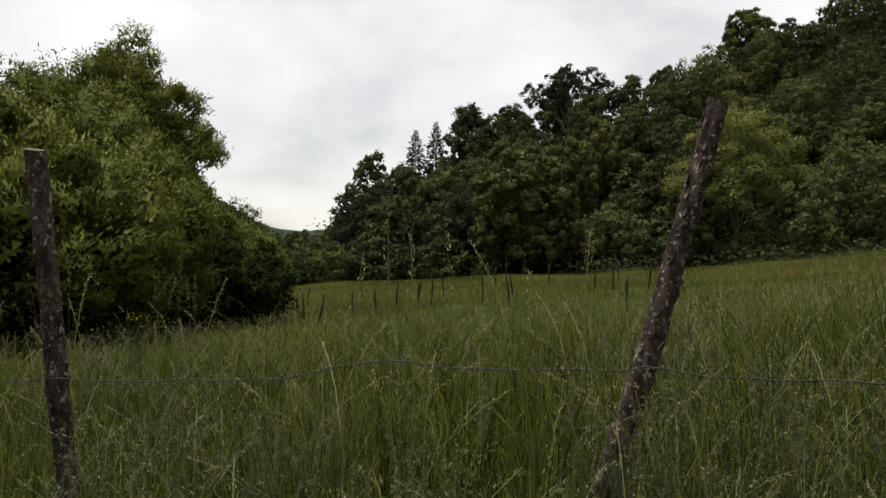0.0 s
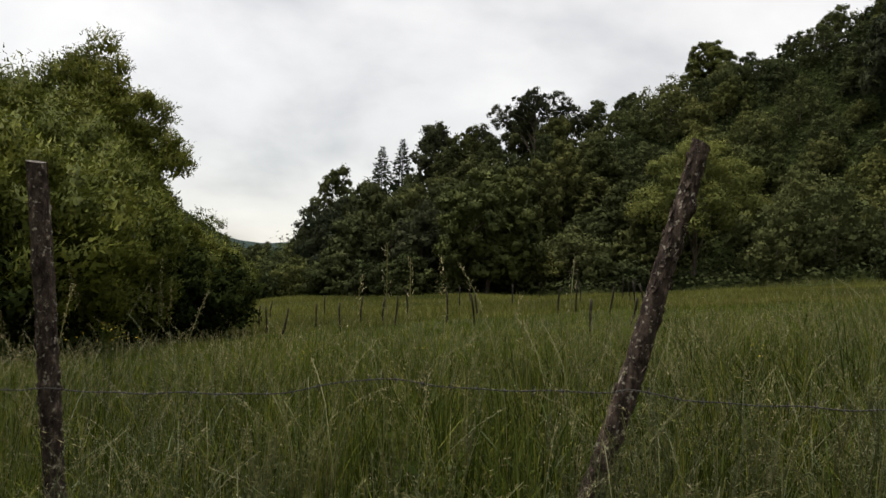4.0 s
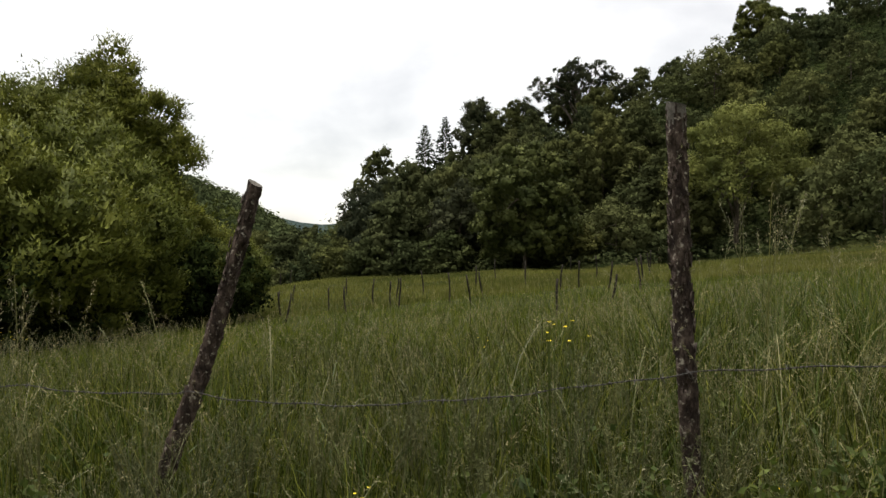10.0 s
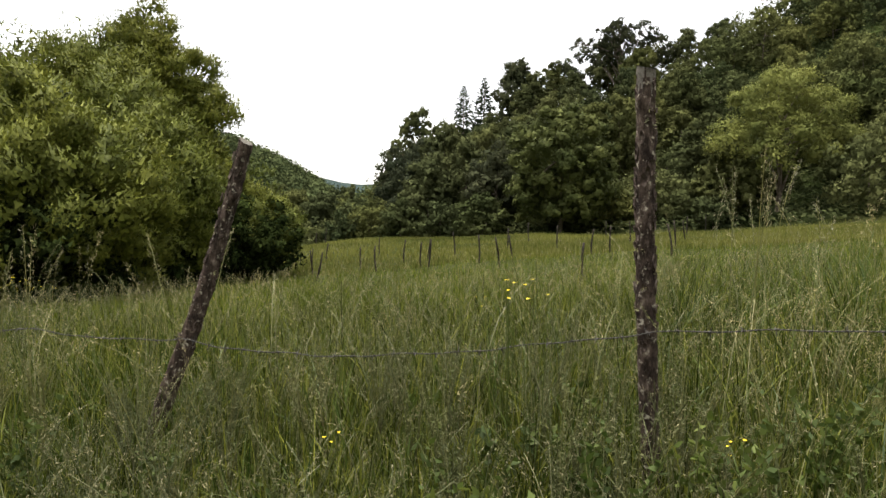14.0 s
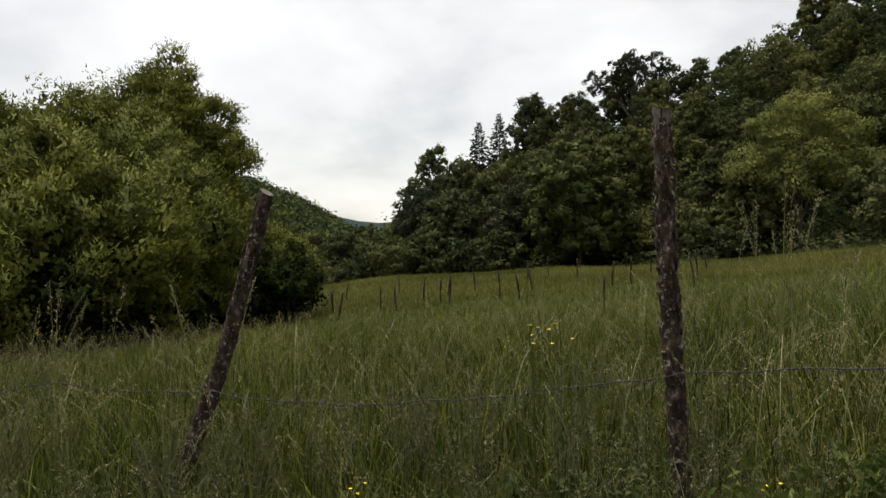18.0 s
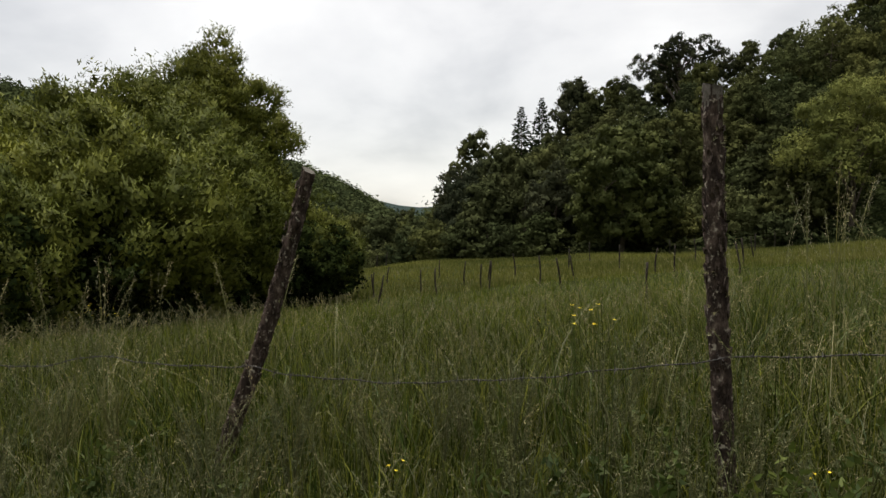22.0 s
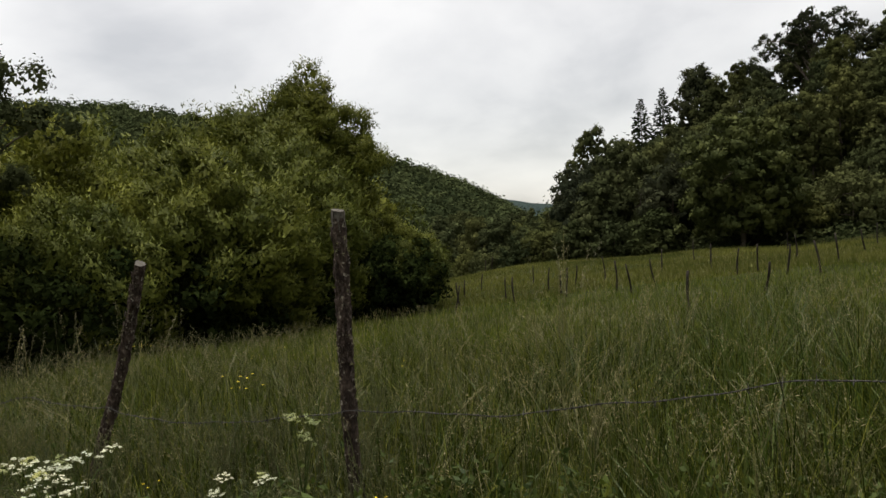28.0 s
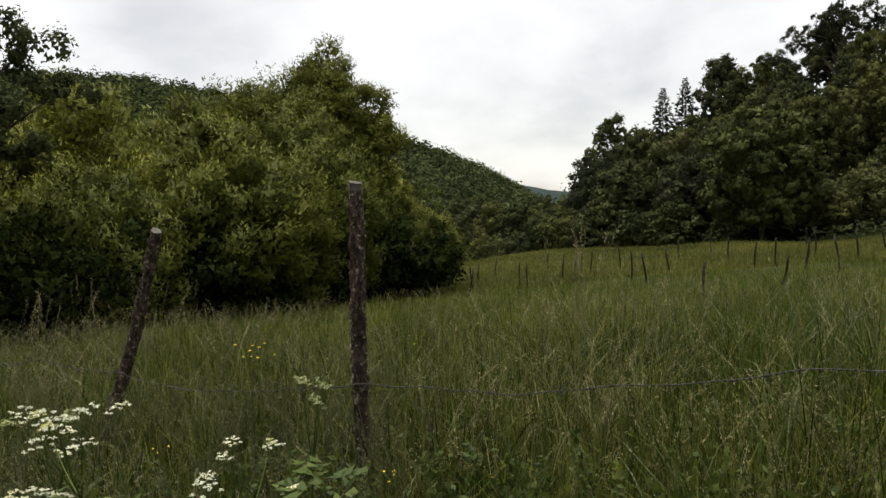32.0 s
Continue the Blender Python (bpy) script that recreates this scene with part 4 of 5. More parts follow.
# leafy undergrowth between the trees of the slope, coloured dark for the shade there
g = np.random.default_rng(97)
ux, ud = g.uniform(-16, 92, 70000), g.uniform(0.8, 58, 70000)
uy = wood_edge(ux) + ud / 0.86
keep = np.degrees(np.arctan2(ux - 2.3, uy)) > -7.6
ux, uy = ux[keep], uy[keep]
base = np.stack([ux, uy, land(ux, uy) + g.uniform(-0.1, 1.1, len(ux))], axis=-1)
nn = unit(g.normal(size=base.shape) * 0.5 + [0, -0.2, 0.9])
al = unit(np.cross(nn, g.normal(size=base.shape)))
under = put("undergrowth", soft_mesh("undergrowth", [(*leaf_tris(base, al, unit(np.cross(nn, al)), g.uniform(0.25, 0.5, len(ux)), g.uniform(0.25, 0.4, len(ux))), nn)]), M_BUSH)
tagged(under, "dark green undergrowth covering the slope, toned down for shaded gaps", "undergrowth", kind="stuff")

# ---- stakes of the fences across the meadow ----
stake_meshes = []
for k in range(4):
    g = np.random.default_rng(100 + k)
    t = np.linspace(0, 1, 8)
    line = np.stack([0.05 * np.sin(3 * t + k), 0.04 * np.sin(4 * t + 2 * k), -0.3 + 1.80 * t], axis=-1)
    v, q = tube(line, 0.035 * (1.1 - 0.25 * t) * (1 + 0.12 * np.sin(9 * t + k)), 8)
    topc = v[-8:].mean(0)
    tri_top = np.array([[len(v) - 8 + j, len(v) - 8 + (j + 1) % 8, len(v)] for j in range(8)])
    me = mesh_from("stake", np.concatenate([v, topc[None] + [0, 0, 0.02]]), q, tri_top, smooth=True)
    me.materials.append(M_STAKE)
    stake_meshes.append(me)
# x, y, height, lean
NEAR_STAKES = (
    (-8.6, 32.6, 1.05, 0.05), (-7.6, 33.2, 1.05, 0.08), (-5.4, 28.6, 1.15, -0.05), (-4.2, 24.6, 1.20, 0.20), (-3.7, 30.2, 1.15, 0.0), (-2.4, 26.6, 1.20, 0.0), (-4.2, 38.0, 1.15, 0.0),
    (-1.9, 31.0, 1.30, 0.0), (-0.9, 28.6, 1.15, 0.03), (-0.4, 27.0, 1.30, -0.04), (-1.1, 33.2, 1.15, 0.0), (0.0, 35.0, 1.35, 0.03), (1.4, 27.2, 1.30, 0.0), (2.2, 24.7, 1.25, 0.10),
    (2.7, 28.6, 1.15, 0.0), (2.6, 36.6, 1.30, -0.05),
)
FAR_STAKES = (
    (4.3, 17.2, 1.10, 0.0), (4.0, 46.0, 1.55, 0.0), (4.9, 34.0, 1.25, 0.03), (5.8, 28.0, 1.15, -0.05), (6.5, 28.0, 1.20, 0.10), (6.2, 20.1, 1.00, 0.12),
    (7.3, 26.2, 1.20, 0.04), (8.6, 36.4, 1.35, 0.0), (8.1, 25.0, 1.30, 0.12), (9.4, 30.2, 1.30, 0.0), (11.8, 38.5, 1.40, 0.14), (-6.5, 33.0, 1.10, 0.0), (-6.6, 36.2, 1.05, 0.05),
    (-10.5, 52.0, 1.30, 0.0), (-12.5, 57.0, 1.30, 0.05), (14.0, 47.0, 1.40, 0.0), (10.0, 55.0, 1.45, 0.06), (17.0, 54.0, 1.40, 0.0),
)
for k, (x, y, tall, lean) in enumerate(NEAR_STAKES + FAR_STAKES):
    m = Matrix.LocRotScale((x, y, float(land(x, y)) - 0.05), Euler((0.05 * math.sin(k * 3), -lean, k)), (1, 1, 0.87 * tall / 1.45))
    st = put("fence_stake", stake_meshes[k % 4], None, m=m)
    tagged(st, "thin grey wooden stake standing in the meadow grass", "stake", "stakes of the far fences")

# ---- meadow grass ----


def blades(x, y, h, w, segs, lean=0.35, z=None, away=None):
    """Bent, tapering blades of grass rooted at x, y."""
    n = len(x)
    base = np.stack([x, y, (land(x, y) if z is None else z) - 0.02], axis=-1)
    a, b = rng.uniform(0, 6.28, n) if away is None else away + rng.normal(0, 0.5, n), rng.uniform(0, 6.28, n)
    go = np.stack([np.cos(a), np.sin(a), np.zeros(n)], axis=-1)
    side = np.stack([np.cos(b), np.sin(b), np.zeros(n)], axis=-1)
    bend = np.abs(rng.normal(0, lean, n)) + 0.05
    stops = {1: (0, 1), 2: (0, 0.5, 1), 3: (0, 0.4, 0.75, 1)}[segs]
    rows = []
    for s in stops:
        c = base + np.stack([np.zeros(n), np.zeros(n), h * (s - 0.35 * bend * s * s)], axis=-1) + go * (h * bend * s * s)[:, None]
        if s < 1:
            half = side * (w * (1 - 0.55 * s) * 0.5)[:, None]
            rows += [c - half, c + half]
        else:
            rows.append(c)
    v = np.stack(rows, axis=1)
    k = v.shape[1]
    i = np.arange(n)[:, None] * k
    quads = [i + np.array([[2 * j, 2 * j + 1, 2 * j + 3, 2 * j + 2]]) for j in range(segs - 1)]
    tris = i + np.array([[k - 3, k - 2, k - 1]])
    return v.reshape(-1, 3), (np.concatenate(quads) if quads else None), tris


def patchy(x, y):
    return 1 + 0.22 * np.sin(x * 1.7 + 0.6 * y) * np.sin(y * 1.3 + 1) + 0.14 * np.sin(x * 4.1 + 2) * np.sin(y * 3.7)


def lumps(x, y, cell, seed):
    """Uneven tussocks and hollows: 0 in a hollow, 1 on a tussock."""
    table = np.random.default_rng(seed).random((256, 256))
    u, v = x / cell + 400.0, y / cell + 400.0
    i, j = np.floor(u).astype(int), np.floor(v).astype(int)
    a, b = smooth01(u - i), smooth01(v - j)
    i, j, i1, j1 = i % 256, j % 256, (i + 1) % 256, (j + 1) % 256
    return (table[i, j] * (1 - a) + table[i1, j] * a) * (1 - b) + (table[i, j1] * (1 - a) + table[i1, j1] * a) * b


def tussock(x, y):
    return np.clip(0.62 + 0.95 * (0.65 * lumps(x, y, 0.42, 5) + 0.35 * lumps(x, y, 0.17, 6) - 0.12), 0.55, 1.35)


def spread(n, y0, y1, left, right, power=1.0):
    y = y0 + (y1 - y0) * rng.random(n) ** power
    lo, hi = left[0] + left[1] * y, right[0] + right[1] * y
    return lo + (hi - lo) * rng.random(n), y


# near grass: loose blades and tufts, shorter by the trodden path
x1, y1 = spread(46000, 0.7, 9.5, (-2.6, -0.72), (7.2, 0.95), 1.35)
cx, cy = spread(4600, 0.7, 9.5, (-2.6, -0.72), (7.2, 0.95), 1.35)
pick = rng.integers(0, len(cx), 54000)
ox, oy = rng.normal(0, 0.04, len(pick)), rng.normal(0, 0.04, len(pick))
x2, y2 = cx[pick] + ox, cy[pick] + oy
away = np.concatenate([rng.uniform(0, 6.28, len(x1)), np.arctan2(oy, ox)])
x, y = np.concatenate([x1, x2]), np.concatenate([y1, y2])
tall = np.concatenate([rng.uniform(0.28, 0.55, len(x1)), rng.uniform(0.30, 0.75, len(x2)) * (0.7 + 0.5 * np.sin(pick * 1.7) ** 2)])
h = tall * tussock(x, y) * np.clip(0.62 + 0.16 * (y - 2.2), 0.62, 1.0) * (1 + 0.55 * smooth01((x - 4.2) / 1.0) * smooth01((3.2 - y) / 1.0))
near_grass = put("near_grass", mesh_from("near_grass", *blades(x, y, h, rng.uniform(0.004, 0.0095, len(x)), 3, 0.40, away=away)), M_GRASS)
tagged(near_grass, "tall uncut green meadow grass round the fence", "grass", kind="stuff")
x, y = spread(14000, 0.9, 8.5, (-2.6, -0.72), (7.2, 0.95), 1.3)
keep = lumps(x, y, 0.6, 8) > 0.42
x, y = x[keep], y[keep]
h = rng.uniform(0.40, 0.78, len(x)) * tussock(x, y) * np.clip(0.70 + 0.14 * (y - 2.2), 0.70, 1.0)
dry_grass = put("dry_blades", mesh_from("dry_blades", *blades(x, y, h, rng.uniform(0.0018, 0.0042, len(x)), 3, 0.7)), M_STEM)
tagged(dry_grass, "pale arching dry blades among the green grass", "grass", kind="stuff")
# broad glossy blades that arch over at their tips
cx, cy = spread(2600, 0.8, 8.0, (-2.4, -0.70), (7.0, 0.92), 1.25)
pick = rng.integers(0, len(cx), 17000)
ox, oy = rng.normal(0, 0.05, len(pick)), rng.normal(0, 0.05, len(pick))
x, y = cx[pick] + ox, cy[pick] + oy
keep = (x > 3.6 + rng.normal(0, 0.6, len(x))) | (rng.random(len(x)) < 0.38)
x, y, ox, oy = x[keep], y[keep], ox[keep], oy[keep]
h = rng.uniform(0.38, 0.72, len(x)) * tussock(x, y) * np.clip(0.70 + 0.14 * (y - 2.2), 0.70, 1.0) * (1 + 0.30 * smooth01((x - 4.2) / 1.0))
broad = put("broad_blades", mesh_from("broad_blades", *blades(x, y, h, rng.uniform(0.007, 0.014, len(x)), 3, 0.55, away=np.arctan2(oy, ox))), M_BLADE)
tagged(broad, "broad glossy green grass blades arching over at their tips", "grass", kind="stuff")
x, y = spread(42000, -7.0, 1.2, (-7.0, 0.0), (12.0, 0.0))
path_grass = put("path_grass", mesh_from("path_grass", *blades(x, y, rng.uniform(0.06, 0.22, len(x)), rng.uniform(0.006, 0.012, len(x)), 2, 0.5)), M_GRASS)
tagged(path_grass, "short trodden grass along the path by the fence", "grass", kind="stuff")
x, y = spread(64000, 9.0, 30.0, (-2.0, -0.62), (7.0, 0.95), 1.2)
h = rng.uniform(0.28, 0.56, len(x)) * patchy(x, y) * np.clip(1.2 - 0.027 * y, 0.45, 1)
mid_grass = put("middle_grass", mesh_from("middle_grass", *blades(x, y, h, rng.uniform(0.010, 0.020, len(x)), 2)), M_MIDGRASS)
tagged(mid_grass, "tall green meadow grass with paler patches", "grass", kind="stuff")
x, y = spread(90000, 28.0, 76.0, (-3.0, -0.50), (7.0, 0.90), 1.0)
ok = y < wood_edge(x) + 2
x, y = x[ok], y[ok]
h = rng.uniform(0.16, 0.36, len(x)) * patchy(x * 0.3, y * 0.3)
far_grass = put("far_grass", mesh_from("far_grass", *blades(x, y, h, rng.uniform(0.05, 0.11, len(x)), 1)), M_FARGRASS)
tagged(far_grass, "straw-tinted flowering grass across the meadow", "grass", kind="stuff")


def seed_stems(x, y, h, lean, head, spikelets, fat, z=None):
    """Flowering stems: the thin stalks and, apart, their drooping heads."""
    n = len(x)
    a = rng.uniform(0, 6.28, n)
    go = np.stack([np.cos(a), np.sin(a), np.zeros(n)], axis=-1)
    base = np.stack([x, y, (land(x, y) if z is None else z) - 0.02], axis=-1)
    bend = np.abs(rng.normal(lean, 0.12, n))

    def at(s):
        return base + np.stack([np.zeros(n), np.zeros(n), h * (s - 0.30 * bend * s ** 3)], axis=-1) + go * (h * bend * s ** 2.5)[:, None]

    b = rng.uniform(0, 6.28, n)
    side = np.stack([np.cos(b), np.sin(b), np.zeros(n)], axis=-1) * 0.0014 * fat
    rows = []
    for s in (0, 0.4, 0.7, 0.88, 1.0):
        rows += [at(s) - side, at(s) + side]
    v = np.stack(rows, axis=1)
    i = np.arange(n)[:, None] * 10
    q = np.concatenate([i + np.array([[2 * j, 2 * j + 1, 2 * j + 3, 2 * j + 2]]) for j in range(4)])
    heads = []
    for j in range(spikelets):
        s = 1 - head * (j + rng.random(n)) / spikelets
        p = at(s)
        d = unit(at(np.minimum(s + 0.03, 1.03)) - p)
        along = unit(d + rng.normal(size=(n, 3)) * 0.42 + [0, 0, -0.1])
        across = unit(np.cross(along, rng.normal(size=(n, 3))))
        out_by = unit(rng.normal(size=(n, 3))) * (0.006 + 0.014 * (1 - s) / head)[:, None] * fat
        heads.append(leaf_cards(p + out_by, along, across, rng.uniform(0.009, 0.021, n) * fat, rng.uniform(0.0017, 0.0034, n) * fat))
    return (v.reshape(-1, 3), q), join(heads)


x, y = spread(12500, 0.9, 12.0, (-2.6, -0.72), (7.2, 0.95), 1.4)
keep = lumps(x, y, 0.7, 9) + 0.3 * lumps(x, y, 0.25, 10) > 0.52
x, y = x[keep], y[keep]
stalks, heads = seed_stems(x, y, rng.uniform(0.55, 0.95, len(x)) * np.clip(0.66 + 0.14 * (y - 2.2), 0.66, 1), 0.36, 0.30, 18, 1.0)
tagged(put("grass_stems", mesh_from("grass_stems", *stalks), M_STEM), "thin upright flowering grass stems", "grass", kind="stuff")
tagged(put("grass_heads", mesh_from("grass_heads", *heads), M_STRAW), "pale drooping seed heads of meadow grass", "grass", kind="stuff")
x, y = spread(4500, 11.0, 45.0, (-2.6, -0.60), (7.2, 0.92), 1.2)
stalks, heads = seed_stems(x, y, rng.uniform(0.45, 0.85, len(x)) * np.clip(1.2 - 0.018 * y, 0.5, 1), 0.22, 0.25, 6, 1.9)
tagged(put("distant_stems", mesh_from("distant_stems", *stalks), M_STEM), "flowering grass stems farther out in the meadow", "grass", kind="stuff")
tagged(put("distant_heads", mesh_from("distant_heads", *heads), M_STRAW), "pale seed heads farther out in the meadow", "grass", kind="stuff")


# taller stems that nod over the rest, most of them along the fence
x, y = spread(750, 1.7, 8.5, (-2.6, -0.66), (7.0, 0.90), 1.3)
stalks, heads = seed_stems(x, y, rng.uniform(0.80, 1.22, len(x)) * np.clip(0.78 + 0.10 * (y - 2.2), 0.78, 1), 0.42, 0.26, 26, 1.15)
tagged(put("nodding_stems", mesh_from("nodding_stems", *stalks), M_STEM), "tall nodding grass stems standing over the meadow", "grass", kind="stuff")
tagged(put("nodding_heads", mesh_from("nodding_heads", *heads), M_STRAW), "long pale panicles of the tall nodding grass", "grass", kind="stuff")


def tall_grass(x, y, top, n, spread_by, seed, label):
    """A clump of tall plumed grass as one thing: stalks and plumes."""
    g2 = np.random.default_rng(seed)
    xs, ys = x + g2.normal(0, spread_by, n), y + g2.normal(0, spread_by, n)
    hs = (top - land(xs, ys)) * g2.uniform(0.80, 1.0, n)
    origin = np.array([x, y, float(land(x, y))])
    root = thing("tall_grass_clump", Matrix.Translation(origin), label, "grass", "clumps of tall grass")
    for k in range(n):
        st, hd = seed_stems(xs[k:k + 1], ys[k:k + 1], hs[k:k + 1], 0.14, 0.24, 40, 1.45)
        stalk = put("stalk", mesh_from("stalk", st[0] - origin, st[1]), M_STEM, root)
        tagged(put("plume", mesh_from("plume", hd[0] - origin, hd[1]), M_STRAW, stalk, "feathery straw-coloured plume"), kind="stuff")


tall_grass(3.75, 3.65, 0.66, 12, 0.16, 1, "clump of tall plumed straw-coloured grass beyond the fence")
tall_grass(4.25, 3.55, 0.45, 8, 0.16, 2, "clump of tall plumed straw-coloured grass beyond the fence")
tall_grass(-0.15, 2.95, 0.28, 4, 0.10, 3, "few tall nodding grass stems by the fence")
tall_grass(0.45, 3.3, 0.22, 3, 0.10, 4, "few tall nodding grass stems by the fence")
tall_grass(-2.3, 5.0, 0.10, 6, 0.5, 5, "loose clump of tall grass by the thicket")
tall_grass(-3.6, 6.6, -0.05, 8, 0.7, 6, "loose clump of tall grass by the thicket")
tall_grass(-5.2, 8.6, -0.2, 9, 0.9, 7, "loose clump of tall grass by the thicket")

# ---- herbs and flowers ----


def herb(x, y, height, seed, mat, label, leaf=(0.06, 0.018), stems=5, per=16, splay=0.28):
    g2 = np.random.default_rng(seed)
    lf = []
    root = thing("herb", Matrix.Translation((x, y, float(land(x, y)))), label, "plant", "herbs in the grass")
    for k in range(stems):
        a = g2.uniform(0, 6.28)
        tip = np.array([np.cos(a) * splay * height * g2.uniform(0.3, 1), np.sin(a) * splay * height * g2.uniform(0.3, 1), height * g2.uniform(0.75, 1)])
        t = np.linspace(0, 1, 5)[:, None]
        line = tip * t * [1, 1, 1] + np.array([0, 0, -0.05])
        line[:, :2] *= t
        put("stem", mesh_from("stem", *tube(line, 0.0032 * (1.1 - 0.7 * t[:, 0]), 5)), M_STEM, root)
        tt = g2.uniform(0.15, 1, per)[:, None]
        p = tip * tt + np.array([0, 0, -0.05])
        p[:, :2] *= tt
        d = unit(g2.normal(size=(per, 3)) + [0, 0, 0.35])
        lf.append(leaf_cards(p, d, unit(np.cross(d, g2.normal(size=(per, 3)))), g2.uniform(0.6, 1.2, per) * leaf[0], g2.uniform(0.7, 1.2, per) * leaf[1]))
    tagged(put("leaves", mesh_from("leaves", *join(lf)), mat, root), kind="stuff")


g = np.random.default_rng(120)
for k in range(90):
    yy = g.uniform(1.0, 3.4)
    xx = g.uniform(-2.2 - 0.4 * yy, 6.0 + 0.5 * yy)
    if k % 5 < 3:
        herb(xx, yy, g.uniform(0.5, 0.75), 200 + k, M_SILVER, "greyish mugwort with feathery leaves among the grass", (0.024, 0.0036), 8, 110)
    else:
        herb(xx, yy, g.uniform(0.3, 0.5), 200 + k, M_HERB, "broad-leaved green herb among the grass", (0.06, 0.032), 4, 14, 0.5)
for k in range(70):
    xx, yy = g.uniform(-1.6, 3.4), g.uniform(1.5, 3.5)
    herb(xx, yy, g.uniform(0.55, 0.78), 600 + k, M_SILVER, "greyish mugwort with feathery leaves along the fence", (0.024, 0.0036), 7, 100)
for k in range(46):
    xx, yy = g.uniform(2.9, 5.6) if k % 3 else g.uniform(-1.5, 2.8), g.uniform(0.95, 2.0)
    herb(xx, yy, g.uniform(0.42, 0.66), 500 + k, M_HERB, "leafy dark green herb low among the grass", (0.046, 0.023), 6, 30, 0.40)
for k, (xx, yy) in enumerate(((0.95, 2.95), (1.35, 2.75), (1.75, 2.7), (2.55, 1.75), (2.8, 1.6), (0.6, 2.4), (1.1, 2.35), (5.2, 1.9), (4.9, 1.6), (3.15, 1.7))):
    herb(xx, yy, 0.66, 300 + k, M_SILVER, "greyish mugwort with feathery leaves by the fence", (0.024, 0.0036), 9, 110)


def umbel_plant(foot, heads, seed, opening=0.25):
    """A white-flowered umbellifer: grooved stem, forked stalks, flat flower heads and lobed leaves."""
    g2 = np.random.default_rng(seed)
    foot = np.array([foot[0], foot[1], float(land(*foot))])
    root = thing("white_umbellifer", Matrix.Translation(foot), "tall umbellifer with flat white flower heads", "flower", "white umbellifers")
    rel = [np.array(p) - foot for p in heads]
    fork = np.mean(rel, axis=0) * [0.75, 0.75, 1.0] - np.array([0, 0, 0.17])
    t = np.linspace(0, 1, 6)[:, None]
    put("stem", mesh_from("stem", *tube([0, 0, -0.05] + (fork - [0, 0, -0.05]) * t, 0.0032 * (1.2 - 0.4 * t[:, 0]), 7), smooth=True), M_UMBEL, root, "dark green ribbed stem")
    for p in rel:
        mid_p = (fork + p) / 2 + np.array([0, 0, -0.03])
        line = (1 - t) ** 2 * fork + 2 * t * (1 - t) * mid_p + t ** 2 * p
        line[-1] -= [0, 0, 0.045]
        put("stalk", mesh_from("stalk", *tube(line, 0.0016 * (1.15 - 0.4 * t[:, 0]), 5), smooth=True), M_UMBEL, root)
        ray_tubes, petals = [], []
        tilt = g2.normal(0, 0.18, 2)
        young = g2.random() < opening
        wide = (0.018 if young else g2.uniform(0.027, 0.039))
        for j in range(11):
            rr, a = wide * np.sqrt((j + 0.4) / 11), j * 2.4
            off = np.array([np.cos(a) * rr, np.sin(a) * rr, 0.0])
            off[2] = off[0] * tilt[0] + off[1] * tilt[1] - 9.0 * rr * rr + g2.normal(0, 0.005)
            ray_tubes.append(tube([p - [0, 0, 0.045], p - [0, 0, 0.02] + off * 0.55, p + off - [0, 0, 0.003]], (0.0006, 0.0005, 0.0004), 4))
            m9 = 14
            q = p + off + np.stack([g2.normal(0, 0.0025, m9), g2.normal(0, 0.0025, m9), g2.normal(0, 0.0012, m9)], axis=-1)
            d = unit(g2.normal(size=(m9, 3)) * [1, 1, 0.25])
            petals.append(leaf_cards(q, d, unit(np.cross(d, [0, 0, 1.0] + g2.normal(size=(m9, 3)) * 0.25)), 0.0048, 0.0040))
        tagged(put("ray_spray", mesh_from("ray_spray", *join(ray_tubes)), M_UMBEL, root), kind="stuff")
        put("flower_head", mesh_from("flower_head", *join(petals)), M_BUD if young else M_PETAL, root, "young green-yellow flower head" if young else "flat cluster of tiny white florets")
    for k in range(9):
        a, s = k * 2.2 + g2.uniform(0, 1), g2.uniform(0.35, 1.05)
        p0 = fork * s
        d0 = np.array([np.cos(a), np.sin(a), g2.uniform(-0.3, 0.6)])
        lv = []
        for j in range(7):
            u = 0.03 + 0.013 * j
            for sgn in (-1, 1):
                dd2 = unit(d0 * 0.7 + np.cross(d0, [0, 0, 1]) * sgn + g2.normal(size=3) * 0.4)
                lv.append(leaf_cards((p0 + d0 * u)[None], dd2[None], unit(np.cross(dd2, [0.1, 0.1, 1.0]))[None], 0.046 - 0.004 * j, 0.024))
        put("leaf", mesh_from("leaf", *join(lv)), M_UMBEL, root)


umbel_plant((3.22, -0.02), ((3.175, -0.06, 0.185), (3.225, -0.02, 0.20), (3.30, 0.0, 0.195), (3.33, -0.11, 0.17), (3.27, 0.06, 0.11), (3.345, -0.05, 0.135), (3.318, 0.13, 0.185)), 1)
umbel_plant((3.27, -0.02), ((3.255, -0.11, 0.04), (3.305, -0.09, 0.05), (3.285, -0.12, 0.01), (3.335, -0.07, 0.03)), 4)
umbel_plant((3.08, 0.0), ((3.085, -0.05, 0.155), (3.055, -0.06, 0.13), (3.04, -0.10, -0.004), (3.11, -0.04, -0.048)), 6)
umbel_plant((3.42, 0.52), ((3.37, 0.51, -0.01), (3.49, 0.54, -0.02), (3.55, 0.55, -0.15), (3.36, 0.48, -0.05), (3.32, 0.45, -0.10), (3.36, 0.72, -0.08)), 2)
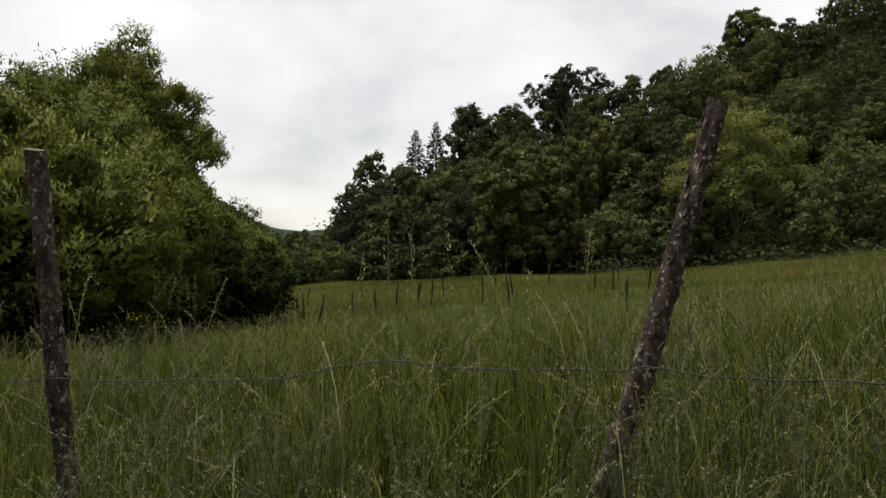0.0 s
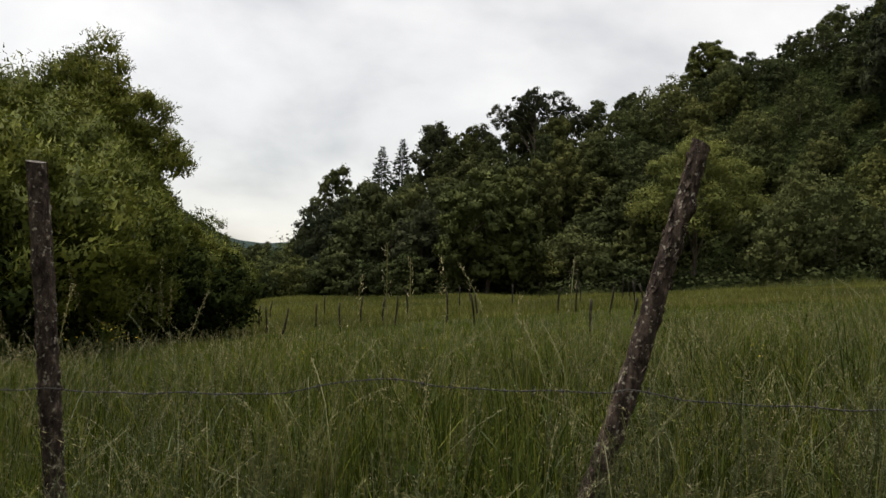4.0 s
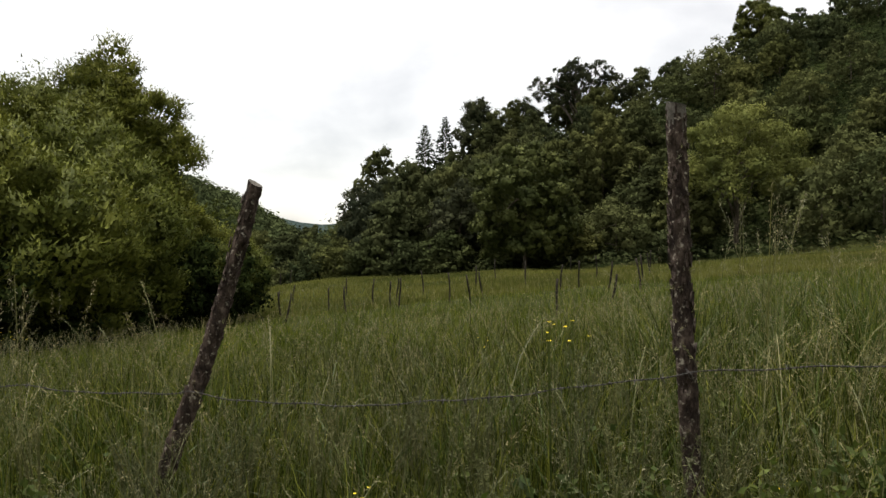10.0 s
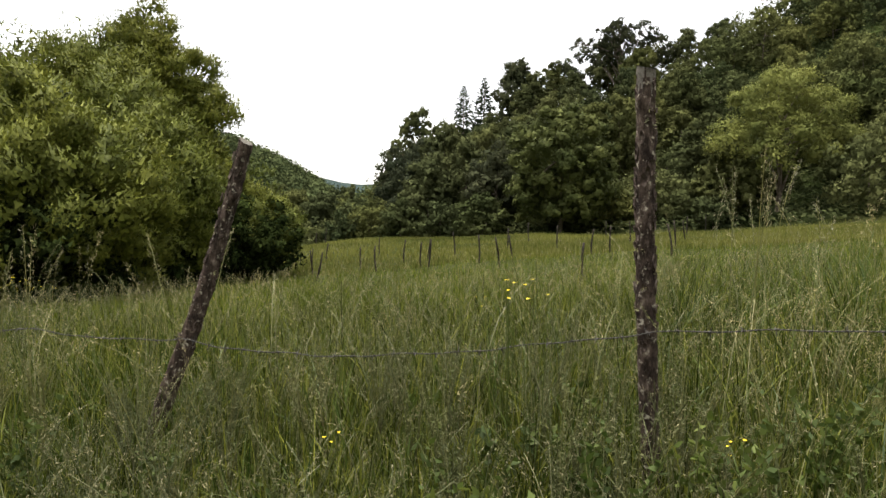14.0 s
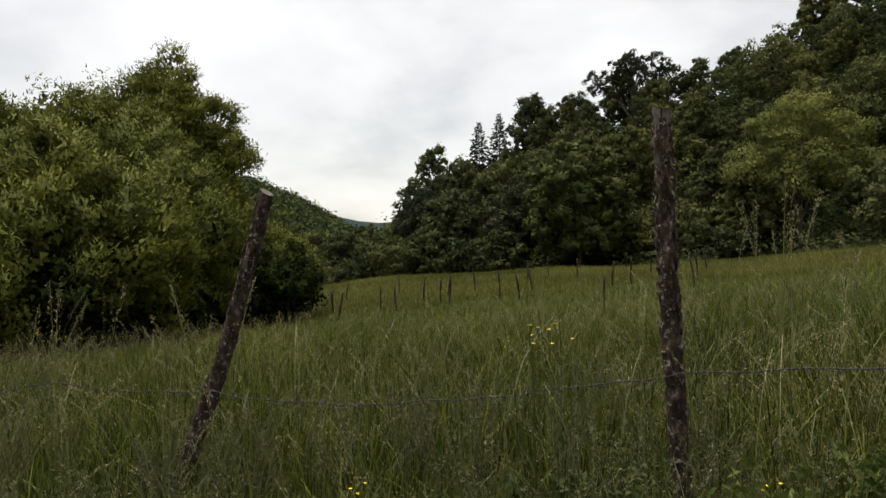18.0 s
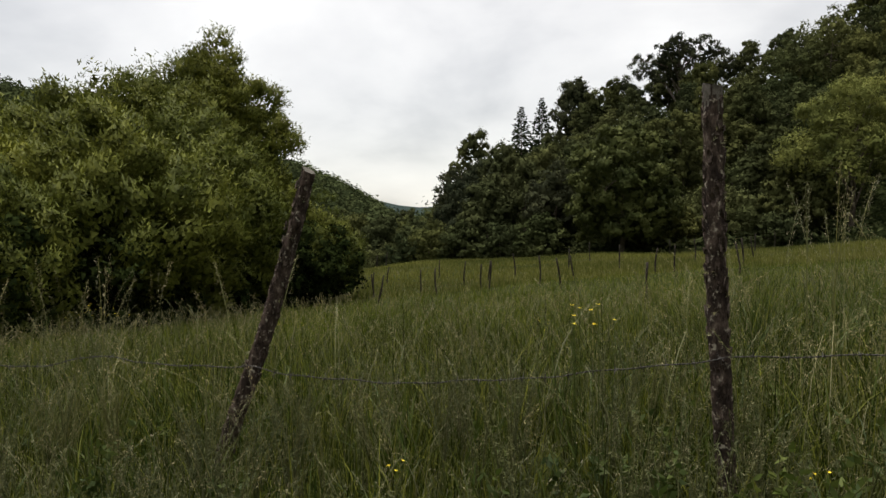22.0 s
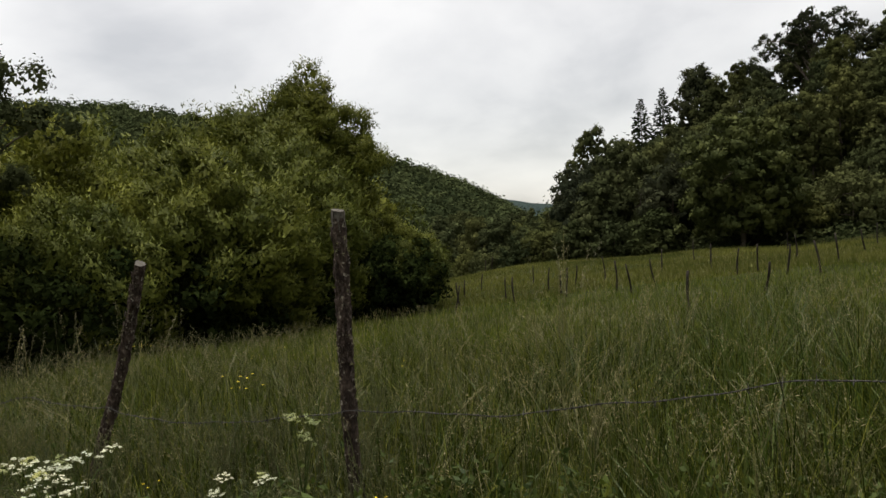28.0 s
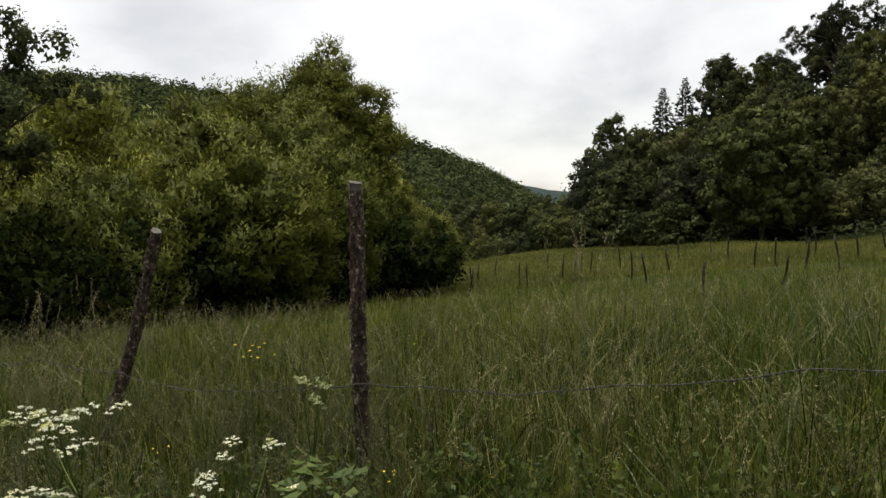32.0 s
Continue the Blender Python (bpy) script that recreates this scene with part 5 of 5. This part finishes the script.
umbel_plant((3.38, 0.42), ((3.314, 0.53, -0.265), (3.40, 0.43, -0.27), (3.45, 0.50, -0.30)), 7)
umbel_plant((3.62, -0.10), ((3.56, -0.32, 0.305), (3.60, -0.30, 0.30), (3.645, -0.28, 0.305), (3.59, -0.28, 0.27), (3.43, -0.17, 0.225)), 3)
umbel_plant((3.76, -0.10), ((3.675, -0.37, 0.155), (3.785, -0.12, 0.130), (3.81, -0.24, 0.115), (3.735, -0.30, 0.10)), 5)
umbel_plant((3.84, 0.14), ((3.86, 0.12, 0.285), (3.90, 0.14, 0.275), (3.895, 0.12, 0.245)), 8, opening=1.0)


def yellow_flower(x, y, z, n, seed):
    g2 = np.random.default_rng(seed)
    gz = float(land(x, y))
    root = thing("yellow_wildflower", Matrix.Translation((x, y, gz)), "wildflower with a loose cluster of yellow blossoms", "flower", "yellow flowers")
    foot = np.array([0, 0, -0.02])
    for k in range(n):
        wide = 0.13 if n > 10 else 0.036
        p = np.array([g2.normal(0, wide), g2.normal(0, wide), z - gz + g2.normal(0, 0.025)])
        t = np.linspace(0, 1, 6)[:, None]
        line = foot + (p - foot) * t
        line[:, :2] = p[:2] * (0.7 + 0.3 * t ** 2)
        stem = put("stem", mesh_from("stem", *tube(line, 0.0013, 4)), M_HERB, root)
        d = unit(np.stack([np.cos(np.arange(7) * 0.9), np.sin(np.arange(7) * 0.9), g2.uniform(0, 0.4, 7)], axis=-1))
        petal = leaf_cards(np.repeat(p[None], 7, 0), d, unit(np.cross(d, [0, 0, 1.0])), 0.009, 0.006)
        put("blossom", mesh_from("blossom", *petal), M_YELLOW, stem, "bright yellow petals")


for k, (x, y, z, n) in enumerate(((2.39, 1.96, -0.06, 5), (2.46, 1.99, -0.07, 4), (-2.58, 6.35, -0.60, 18), (-2.9, 6.9, -0.72, 12), (0.0, 5.6, -0.62, 4), (3.2, 1.9, -0.62, 4), (1.6, 2.1, -0.7, 3), (2.2, 4.6, -0.45, 4), (-1.2, 8.0, -0.95, 6))):
    yellow_flower(x, y, z, n, 400 + k)
